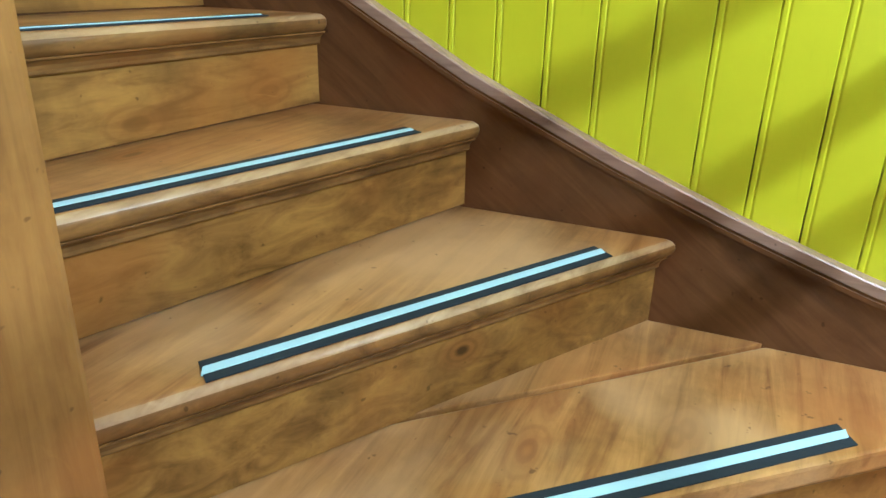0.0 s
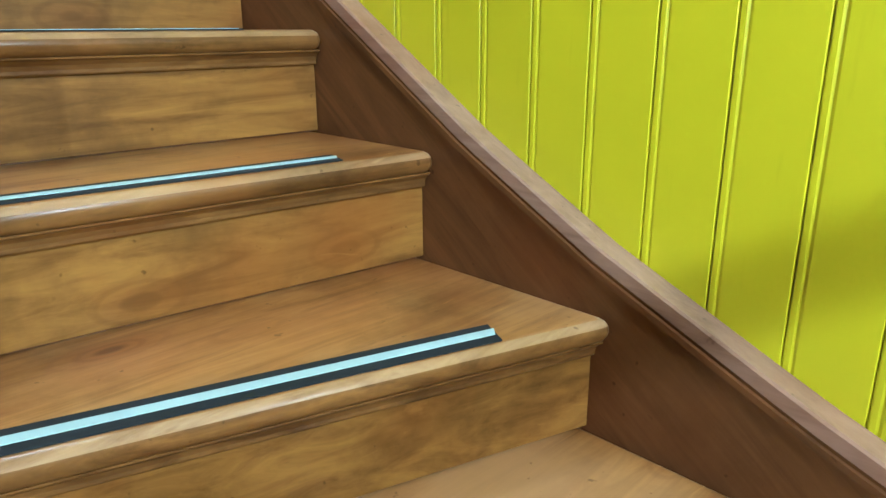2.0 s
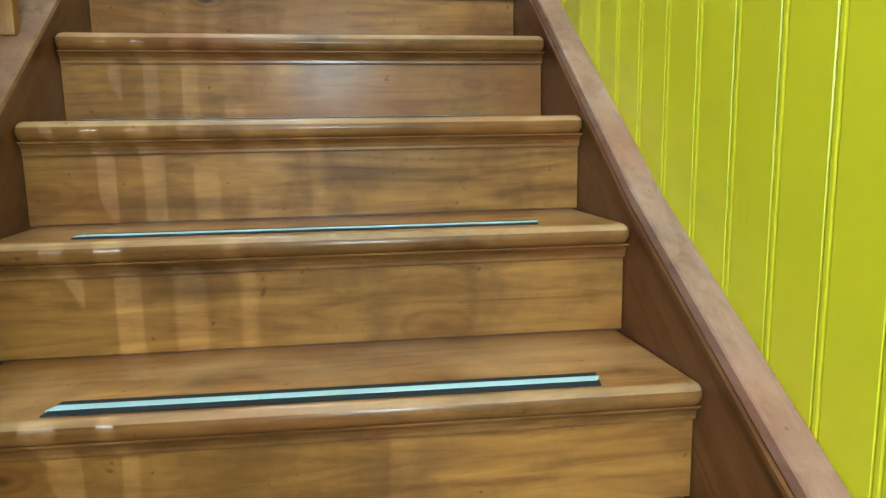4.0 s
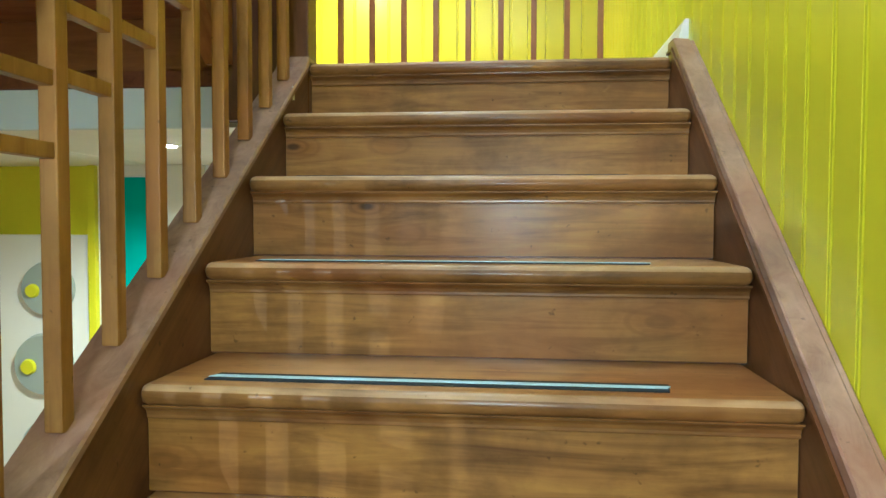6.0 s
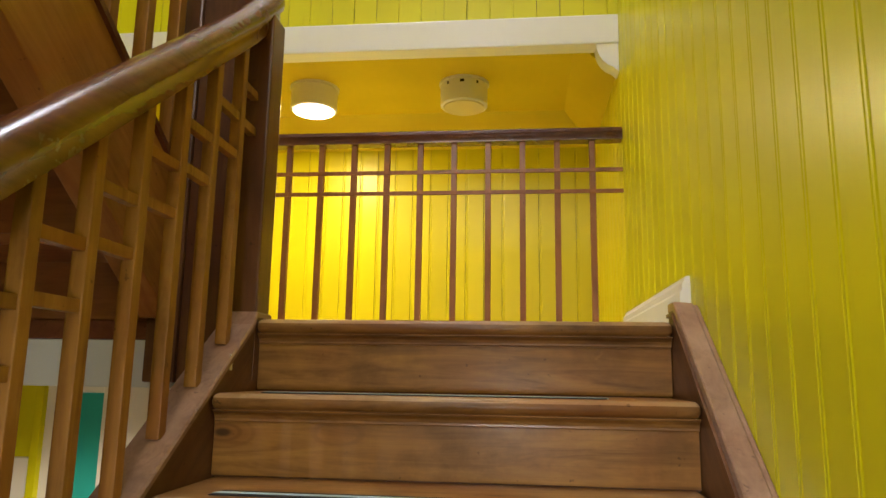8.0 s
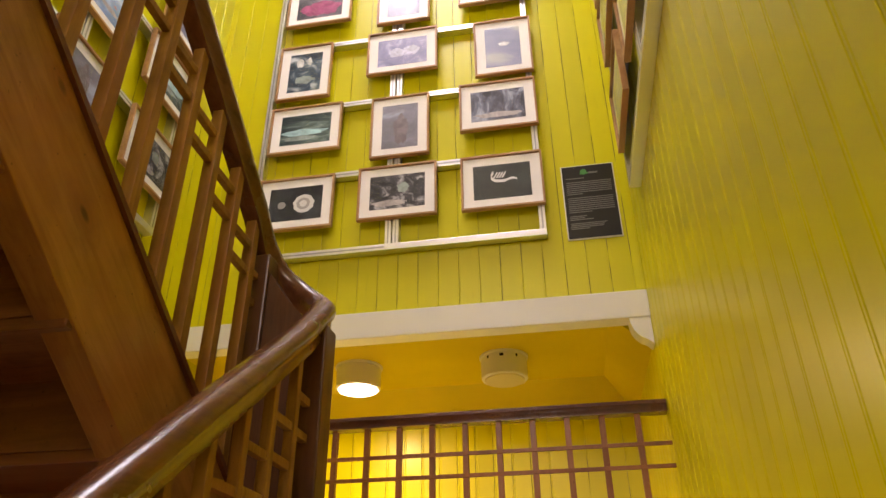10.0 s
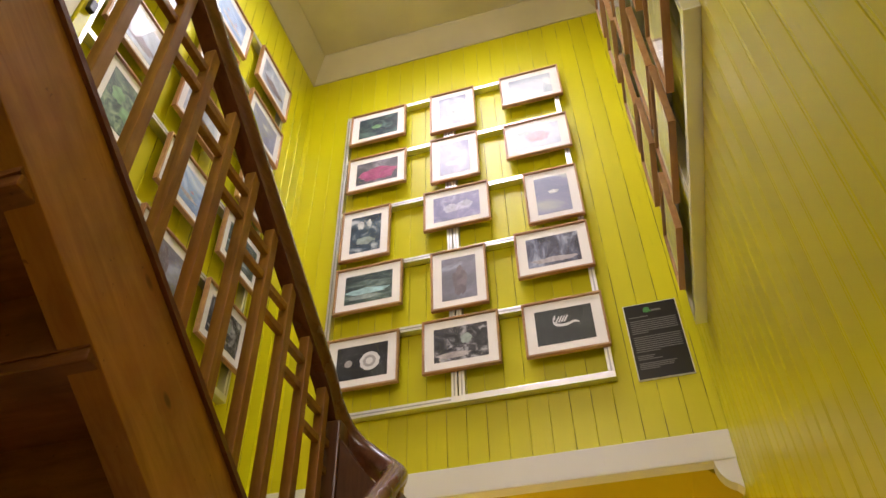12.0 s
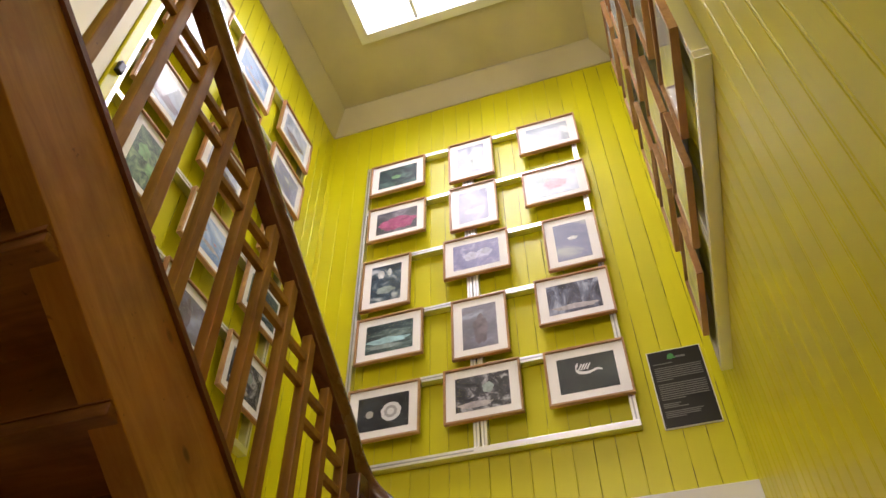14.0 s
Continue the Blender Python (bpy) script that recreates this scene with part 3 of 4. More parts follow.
for k in range(13):
    z, drop = TREADS[k], TREADS[k] - TREADS[k + 1]
    a, b, d, n = along(k)
    poly = [a, b]
    if k == 11:
        poly.append(Vector((XR, FOOT)))
    if k == 0:
        poly += [Vector((XR, 0.08)), Vector((XL, 0.08))]
    else:
        a1, b1, d1, n1 = along(k - 1, 0.075)
        if 1 <= k <= 11:
            b1, a1 = to_x(b1, d1, XR), (to_x(a1, d1, XL) if k <= 9 else a1)
        poly += [b1, a1]
    if k == 10:
        # rear board of the widest winder, with an open worn joint in front of it
        s0, s1 = Vector((0.033, -2.095)), Vector((XR, -2.60))
        rear = [s0, s1, poly[2]]
        front = [poly[0], poly[1], s1 + Vector((0, -0.004)), s0 + Vector((0, -0.004)), poly[3]]
        part("tread", prism([tuple(v) for v in front], z - 0.034, z, 0.006), TREAD, stairs)
        part("tread", prism([tuple(v) for v in rear], z - 0.034, z + 0.006, 0.003), TREAD, stairs, "rear tread board, slightly proud")
    else:
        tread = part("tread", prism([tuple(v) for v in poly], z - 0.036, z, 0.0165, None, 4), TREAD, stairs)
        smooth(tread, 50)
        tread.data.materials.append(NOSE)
        tread.data.materials.append(WORN_GLEAM)
        # faces turned outward or down take the darker nosing wood
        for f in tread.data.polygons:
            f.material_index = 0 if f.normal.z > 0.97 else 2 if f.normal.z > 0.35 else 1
    # riser below the tread
    ra, rb, _, _ = along(k, 0.032)
    rc, rd, _, _ = along(k, 0.052)
    if k <= 8:
        ra, rb, rc, rd = to_x(ra, d, XL + 0.0015), to_x(rb, d, XR - 0.0018), to_x(rc, d, XL + 0.0015), to_x(rd, d, XR - 0.0018)
    elif k <= 10:
        rb, rd = to_x(rb, d, XR), to_x(rd, d, XR)
    part("riser", prism([tuple(ra), tuple(rb), tuple(rd), tuple(rc)], z - drop + 0.0030, z - 0.0345), RISER, stairs)
    # shrunken joint along the riser's foot, its shade drawn as a dark strip
    part("foot_joint", prism([tuple(p + n * 0.004) for p in (ra, rb)] + [tuple(rd), tuple(rc)], z - drop + 0.0003, z - drop + 0.0030), NEWEL, stairs, "dark strip standing in for the joint's shade")
    # scotia moulding under the nosing
    ma, mb, _, _ = along(k, 0.032)
    if k <= 8:
        ma = to_x(ma, d, XL + 0.004)
    if k <= 10:
        mb = to_x(mb, d, XR - 0.002)
    prof = [(0, 0), (0, -0.026), (0.007, -0.026), (0.0085, -0.0235), (0.0085, -0.019), (0.011, -0.012), (0.017, -0.006), (0.023, -0.003), (0.0235, 0)]
    part("scotia", sweep(prof, [(ma.x, ma.y, z - 0.0345), (mb.x, mb.y, z - 0.0345)]), NOSE, stairs)
    # two-tone grip strip
    if 1 <= k <= 10:
        L = (b - a).length
        lo, hi, off0, off1 = STRIPS[k]
        for nm, o0, o1, h, m in (("grip_strip", 0.0, 0.050, 0.0022, BLACK), ("luminous_band", 0.017, 0.034, 0.0030, GLOW)):
            q = []
            for o, fr, off in ((o0, lo, off0), (o0, hi, off1), (o1, hi + 0.008, off1), (o1, lo + 0.008, off0)):
                q.append(tuple(a + n * (o + off) + d * (fr * L)))
            part(nm, prism(q, z + 0.0002, z + h, 0.0006), m, tread if k != 10 else stairs, "black grip strip" if m is BLACK else "pale aqua luminous band")

# wall string with its moulded cap
ys = [0.055] + [-0.05 * i for i in range(0, 67)]
ys = [y for y in ys if y > FOOT] + [FOOT]
line = [(y, string_top(min(y, 0.0))) for y in ys]
outline = line + [(FOOT, LOW)] + [(-2.4, LOW), (0.055, -0.35)]
part("wall_string", slab(outline, XR, WALL_R + 0.002), STRING, stairs, "dark stained wall string")
prof = [(-0.030, -0.004), (-0.030, 0.004), (-0.026, 0.009), (-0.018, 0.0095), (-0.014, 0.014), (0.026, 0.017), (0.029, 0.014), (0.029, -0.004)]
prof = [(-s, r) for s, r in prof]
cap = part("string_cap", sweep(prof, [((XR + WALL_R) / 2 - 0.001, y, z) for y, z in line[::-1]]), CAP, stairs, "worn lighter moulded capping")
smooth(cap, 30)
prof = [(-0.004, -0.004), (-0.004, 0.004), (0.003, 0.004), (0.003, -0.004)]
part("bead", sweep(prof, [(XR - 0.002, y, z - 0.014) for y, z in line[::-1]]), STRING, stairs, "thin dark bead")

# outer string under the balusters


def low_string(y):
    return -0.014 + 0.690 * y if y > -1.2 else -0.842 + (y + 1.2) * 0.66


top = [(y, low_string(y)) for y in (-0.02, -0.3, -0.6, -0.9, -1.2, -1.5, -1.8, -1.92)]
outline = [(0.09, 0.008), (-0.005, 0.008)] + top + [(-1.92, -2.0), (-1.2, -1.45), (0.09, -0.42)]
part("outer_string", slab(outline, XL - 0.08, XL, 0.003), STRING, stairs, "dark outer string with flat worn top")
part("paper_tag", box(XL - 0.0005, XL + 0.0012, -0.142, -0.128, -0.128, -0.092), MOUNT, stairs, "small pale tag stuck on the string")
capline = [(XL - 0.04, y, z + 0.006) for y, z in top]
part("outer_cap", sweep([(-0.046, -0.006), (-0.046, 0.004), (-0.042, 0.008), (0.042, 0.008), (0.046, 0.004), (0.046, -0.006)], capline[::-1] + [(XL - 0.04, 0.0, 0.010), (XL - 0.04, 0.095, 0.010)]), CAP, stairs, "worn flat string capping")

# newel at the turn of the winders
nw = thing("newel_post", (-0.41, -1.87, LOW), "pale pine newel post at the turn of the winders", "newel post")
part("shaft", box(-0.49, -0.326, -1.95, -1.79, LOW, -0.45, 0.008), PINEZ, nw)
part("cap", box(-0.505, -0.311, -1.965, -1.775, -0.45, -0.40, 0.012), PINEZ, nw, "bevelled pine cap")

# ---- balustrade: lower flight, turn and upper flight share one handrail ----
bal = thing("balustrade", (-0.6, 0.05, 0.0), "pine balusters under one continuous dark varnished handrail", "balustrade")
RX, UX = XL - 0.04, -0.725


def low_rail(y):
    return 0.812 + 0.764 * y


def up_rail(y):
    return 1.181 - 0.64 * y


def string2(y):
    return 0.343 - 0.656 * y


HAND = [(-0.036, -0.012), (-0.027, -0.020), (-0.025, -0.046), (0.025, -0.046), (0.027, -0.020), (0.036, -0.012), (0.040, 0.004), (0.036, 0.022), (0.024, 0.034), (0.008, 0.039), (-0.008, 0.039), (-0.024, 0.034), (-0.036, 0.022), (-0.040, 0.004)]
path = [(RX, y, low_rail(y)) for y in (-1.80, -1.4, -0.9, -0.4, -0.1)]
turn = catmull([(RX, -0.1, low_rail(-0.1)), (RX, 0.05, 0.866), (RX - 0.022, 0.108, 0.922), (-0.62, 0.135, 0.995), (UX + 0.03, 0.115, 1.065), (UX, 0.05, 1.135), (UX, -0.05, up_rail(-0.05))], 6)
path += [tuple(v) for v in turn[1:]]
path += [(UX, y, up_rail(y)) for y in (-0.4, -0.9, -1.4, -1.9, -2.35)]
hr = smooth(part("handrail", sweep(HAND, path), RAIL, bal, "dark glossy continuous handrail"), 50)
part("newel", box(RX - 0.042, RX + 0.042, -0.002, 0.088, -0.15, 0.822, 0.006), NEWEL, bal, "dark square newel post")
bm = bmesh.new()
ends = [(UX + 0.043, -0.16), (RX - 0.043, -0.16), (RX - 0.043, 0.862), (-0.62, 0.93), (UX + 0.043, 1.022)]
front, rear = [[bm.verts.new((x, y, z)) for x, z in ends] for y in (0.022, 0.092)]
bm.faces.new(front), bm.faces.new(rear[::-1])
for k in range(5):
    bm.faces.new((front[k], rear[k], rear[(k + 1) % 5], front[(k + 1) % 5]))
part("turn_panel", bm, NEWEL, bal, "dark panel closing the turn between the newels")
part("newel", box(UX - 0.042, UX + 0.042, 0.01, 0.095, -0.16, 1.085, 0.006), NEWEL, bal, "dark square newel post")


def baluster(x, y, z0, z1, s=0.0138):
    return part("baluster", box(x - s, x + s, y - s, y + s, z0, z1, 0.003), POST, bal)


ylow = [-0.097 - 0.1395 * i for i in range(13)]
for i, y in enumerate(ylow):
    z0 = low_string(y) + 0.012
    baluster(RX, y, z0, low_rail(y) - 0.035)
    y0 = ylow[i - 1] - 0.0138 if i else 0.0
    for dz in (-0.190, -0.288):
        zr = low_rail((y0 + y) / 2) + dz
        part("rung", box(RX - 0.010, RX + 0.010, y + 0.0128, y0 + 0.001, zr - 0.011, zr + 0.011, 0.002), POST, bal)
yup = [-0.047 - 0.150 * i for i in range(15)]
for i, y in enumerate(yup):
    baluster(UX, y, string2(y) + 0.012, up_rail(y) - 0.04, 0.0165)
    y0 = yup[i - 1] - 0.0165 if i else 0.02
    for dz in (-0.185, -0.275):
        zr = up_rail((y0 + y) / 2) + dz
        part("rung", box(UX - 0.010, UX + 0.010, y + 0.0155, y0 + 0.001, zr - 0.011, zr + 0.011, 0.002), POST, bal)
bm = bmesh.new()
bmesh.ops.create_uvsphere(bm, u_segments=20, v_segments=12, radius=0.036, matrix=Matrix.Translation((-0.79, -0.075, 0.33)))
bmesh.ops.create_cone(bm, cap_ends=True, segments=16, radius1=0.02, radius2=0.024, depth=0.08, matrix=Matrix.Translation((-0.79, -0.03, 0.33)) @ Matrix.Rotation(radians(90), 4, "X"))
smooth(part("knob", bm, NEWEL, bal, "dark turned knob"), 40)

# ---- upper flight ----
up = thing("upper_staircase", (-1.1, 0.0, 0.0), "upper pine flight seen from below, reddish brown underside", "staircase", **S)
G2 = 0.268
for k in range(1, 11):
    yk, z = 0.095 - G2 * (k - 1), RISE * k
    if k < 10:
        part("tread", box(WALL_L + 0.003, UX + 0.02, yk - G2 - 0.045, yk, z - 0.03, z, 0.006), UNDER, up)
    part("riser", box(WALL_L + 0.003, UX + 0.02, yk - 0.05, yk - 0.03, z - RISE - 0.004, z - 0.004), UNDER, up)
y0, y1 = 0.008, -2.42
outline = [(y0, string2(y0)), (y1, string2(y1)), (y1, 0.01 - 0.70 * y1), (-0.01, 0.0), (y0, 0.0)]
part("outer_string", slab(outline, UX - 0.05, UX + 0.026, 0.003), OUTER, up, "broad varnished pine outer string")
part("string_cap", sweep([(-0.038, -0.004), (-0.038, 0.012), (-0.03, 0.02), (0.03, 0.02), (0.038, 0.012), (0.038, -0.004)], [(UX, y0, string2(y0)), (UX, y1, string2(y1))]), DARKEDGE, up, "dark moulded string capping")
part("wall_bearer", slab([(0.05, 0.05), (-2.42, 1.7), (-2.42, 1.95), (0.05, 0.3)], WALL_L + 0.002, WALL_L + 0.035), UNDER, up)

# ---- landing railing ----
lr = thing("landing_railing", (-0.5, 1.13, 0.0), "dark brown railing with thin square balusters across the landing", "railing")
RY = 1.13
bm = sweep([(-0.030, -0.022), (-0.030, 0.0), (-0.036, 0.012), (-0.030, 0.028), (0.030, 0.028), (0.036, 0.012), (0.030, 0.0), (0.030, -0.022)], [(WALL_L + 0.01, RY, 0.848), (WALL_R - 0.001, RY, 0.848)])
smooth(part("handrail", bm, RAILX, lr, "dark glossy rail"), 40)
part("bottom_rail", box(WALL_L + 0.01, WALL_R, RY - 0.02, RY + 0.02, 0.0, 0.04, 0.003), BALX, lr)
for i in range(15):
    x = 0.474 - 0.1415 * i
    part("baluster", box(x - 0.012, x + 0.012, RY - 0.012, RY + 0.012, 0.04, 0.829, 0.002), BALX, lr)
for z in (0.614, 0.703):
    part("rung", box(WALL_L + 0.01, WALL_R, RY - 0.0145, RY - 0.004, z - 0.008, z + 0.008, 0.002), BALX, lr)

# ---- unseen rungs at the winders' foot, added to cast shadow streaks ----
fr = thing("foot_railing", (0.1, FOOT - 0.04, -1.62), "unseen brown rungs added to cast streaks on the stair wall", "railing")
for x in (-1.57, 0.575):
    part("post", box(x - 0.018, x + 0.018, FOOT - 0.06, FOOT - 0.02, -1.62, -0.57, 0.003), BALX, fr)
for z in (-0.590, -0.697, -0.787):
    part("rung", box(-1.60, WALL_R, FOOT - 0.05, FOOT - 0.03, z - 0.010, z + 0.010, 0.002), BALX, fr)

# ---- ceiling lamps over the landing ----


def ceiling_lamp(x, y, lit):
    t = thing("ceiling_lamp", (x, y, CEIL_Z), "white drum ceiling lamp, " + ("lit warm" if lit else "switched off"), "ceiling lamp", "drum lamps over the landing")
    bm = bmesh.new()
    bmesh.ops.create_cone(bm, cap_ends=True, segments=48, radius1=0.116, radius2=0.116, depth=0.112, matrix=Matrix.Translation((x, y, CEIL_Z - 0.065)))
    bmesh.ops.bevel(bm, geom=[e for e in bm.edges if abs(e.verts[0].co.z - e.verts[1].co.z) < 1e-4], offset=0.005, segments=2, affect="EDGES")
    smooth(part("drum", bm, LAMPW, t), 40)
    bm = bmesh.new()
    bmesh.ops.create_cone(bm, cap_ends=True, segments=48, radius1=0.124, radius2=0.124, depth=0.009, matrix=Matrix.Translation((x, y, CEIL_Z - 0.0045)))
    part("ceiling_plate", bm, LAMPW, t)
    bm = bmesh.new()
    bmesh.ops.create_cone(bm, cap_ends=True, segments=48, radius1=0.100, radius2=0.104, depth=0.012, matrix=Matrix.Translation((x, y, CEIL_Z - 0.121)))
    part("diffuser", bm, LIT if lit else OFF, t, "glowing diffuser" if lit else "unlit diffuser")
    for a in (-128, -93, -88, -52) if not lit else ():
        bm = box(-0.005, 0.005, -0.1175, -0.115, CEIL_Z - 0.034, CEIL_Z - 0.02, 0.0)
        bmesh.ops.transform(bm, matrix=Matrix.Translation((x, y, 0)) @ Matrix.Rotation(radians(a + 90), 4, "Z"), verts=bm.verts)
        part("vent_slot", bm, DARK, t)
    return t


ceiling_lamp(-0.858, 1.618, True)
ceiling_lamp(-0.094, 1.618, False)

# ---- picture panels ----
PH = [photo("print_green_leaf", (0.01, 0.02, 0.035), (0.03, 0.06, 0.07), (0.10, 0.18, 0.17), 11),
      # pale tones of the next two hold glare reflected by their glass
      photo("print_pale_flower", (0.16, 0.18, 0.26), (0.26, 0.28, 0.37), (0.62, 0.64, 0.68)),
      photo("print_glare_washed", (0.26, 0.30, 0.36), (0.38, 0.43, 0.47), (0.70, 0.73, 0.70), 4),
      photo("print_red_mound", (0.03, 0.05, 0.06), (0.10, 0.10, 0.12), (0.30, 0.30, 0.34), 6),
      photo("print_lilac_bird", (0.15, 0.16, 0.27), (0.24, 0.25, 0.38), (0.52, 0.53, 0.62), 5),
      photo("print_pink_coral", (0.26, 0.36, 0.42), (0.42, 0.47, 0.54), (0.60, 0.62, 0.66), 7),
      photo("print_night_birds", (0.01, 0.02, 0.04), (0.04, 0.08, 0.12), (0.50, 0.55, 0.58), 8),
      photo("print_lilac_field", (0.15, 0.15, 0.28), (0.22, 0.22, 0.38), (0.42, 0.41, 0.56), 12),
      photo("print_grey_cloud", (0.16, 0.18, 0.27), (0.22, 0.24, 0.35), (0.46, 0.47, 0.42), 4),
      photo("print_teal_lake", (0.012, 0.03, 0.035), (0.05, 0.09, 0.085), (0.22, 0.30, 0.27), 14, stretch=(0.5, 1, 1.6)),
      photo("print_stone_tower", (0.13, 0.13, 0.16), (0.20, 0.20, 0.25), (0.34, 0.38, 0.50), 5),
      photo("print_grey_trees", (0.02, 0.02, 0.03), (0.10, 0.11, 0.16), (0.36, 0.40, 0.50), 12, stretch=(1.4, 1, 0.6)),
      photo("print_black_ground", (0.006, 0.007, 0.009), (0.012, 0.013, 0.017), (0.03, 0.035, 0.04), 5),
      photo("print_grey_petals", (0.008, 0.008, 0.012), (0.05, 0.05, 0.06), (0.42, 0.42, 0.45), 16),
      photo("print_dark_green", (0.010, 0.014, 0.012), (0.018, 0.024, 0.02), (0.03, 0.04, 0.035), 4),
      photo("print_blue_sea", (0.10, 0.20, 0.40), (0.28, 0.42, 0.62), (0.62, 0.72, 0.80), 4, stretch=(0.6, 1, 1.6)),
      photo("print_hazy_hills", (0.20, 0.24, 0.30), (0.36, 0.42, 0.50), (0.62, 0.66, 0.70), 5),
      photo("print_green_cells", (0.04, 0.07, 0.06), (0.12, 0.20, 0.12), (0.30, 0.42, 0.22), 18)]
ACC = [mat("print_white_accent", (0.62, 0.62, 0.60), 0.5), mat("print_grey_accent", (0.34, 0.33, 0.32), 0.5)]
TONE = {n: photo("print_" + n, tuple(x * 0.7 for x in c), c, tuple(min(0.8, x * 1.3) for x in c), 22)
        for n, c in (("white_petals", (0.56, 0.57, 0.56)), ("crimson_bloom", (0.34, 0.07, 0.16)), ("coral_pink", (0.52, 0.22, 0.26)), ("moss_stem", (0.24, 0.30, 0.28)),
                     ("aqua_water", (0.30, 0.50, 0.52)), ("brown_rock", (0.16, 0.13, 0.15)), ("pale_lilac", (0.44, 0.44, 0.56)), ("dusky_sand", (0.42, 0.38, 0.38)), ("leaf_green", (0.16, 0.32, 0.14)))}
# printed subjects: centre, half sizes, tone
SUBJECTS = {0: [(-0.012, -0.004, 0.034, 0.020, "leaf_green")], 1: [(0.010, 0.028, 0.046, 0.030, "white_petals"), (0.006, -0.046, 0.017, 0.050, "moss_stem")],
            3: [(0.006, -0.022, 0.128, 0.062, "crimson_bloom")], 4: [(-0.030, -0.052, 0.030, 0.022, "white_petals"), (0.034, -0.048, 0.040, 0.030, "white_petals")],
            5: [(0.004, -0.004, 0.072, 0.048, "coral_pink"), (-0.07, 0.05, 0.05, 0.02, "moss_stem")], 6: [(-0.034, 0.074, 0.022, 0.034, "white_petals"), (0.022, 0.082, 0.013, 0.030, "white_petals"), (0.0, -0.06, 0.06, 0.03, "moss_stem")],
            7: [(-0.03, -0.006, 0.05, 0.034, "pale_lilac"), (0.055, 0.004, 0.046, 0.034, "pale_lilac")], 8: [(0.006, 0.020, 0.030, 0.016, "white_petals")],
            9: [(-0.006, -0.022, 0.126, 0.022, "aqua_water"), (-0.03, -0.062, 0.10, 0.016, "moss_stem")], 10: [(0.004, -0.022, 0.040, 0.100, "brown_rock")],
            11: [(0.0, -0.066, 0.12, 0.018, "dusky_sand")], 13: [(-0.04, -0.068, 0.09, 0.018, "dusky_sand"), (0.03, 0.02, 0.03, 0.03, "moss_stem")],
            15: [(-0.05, 0.01, 0.012, 0.006, "coral_pink"), (0.05, -0.01, 0.012, 0.006, "coral_pink"), (0.0, -0.05, 0.10, 0.012, "dusky_sand")],
            16: [(0.0, -0.045, 0.12, 0.030, "brown_rock")], 17: [(-0.03, 0.03, 0.04, 0.04, "leaf_green"), (0.04, -0.03, 0.035, 0.035, "leaf_green")]}
FW, FH = 0.41, 0.32


def ring_mesh(w, h, border, depth, back):
    bm = bmesh.new()
    for a in ((-w / 2, w / 2, h / 2 - border, h / 2), (-w / 2, w / 2, -h / 2, -h / 2 + border)):
        box(a[0], a[1], -depth, back, a[2], a[3], 0.0015, bm)
    for a in ((-w / 2, -w / 2 + border), (w / 2 - border, w / 2)):
        box(a[0], a[1], -depth, back, -h / 2 + border, h / 2 - border, 0.0015, bm)
    return mesh_of("frame", bm, OAK)


SHARED = {}
for por in (False, True):
    w, h = (FH, FW) if por else (FW, FH)
    SHARED[por] = (ring_mesh(w, h, 0.011, 0.026, 0.0), mesh_of("mount", box(-w / 2 + 0.01, w / 2 - 0.01, -0.012, -0.003, -h / 2 + 0.01, h / 2 - 0.01), MOUNT),
                   mesh_of("glass", box(-w / 2 + 0.011, w / 2 - 0.011, -0.0185, -0.0165, -h / 2 + 0.011, h / 2 - 0.011), GLASS))


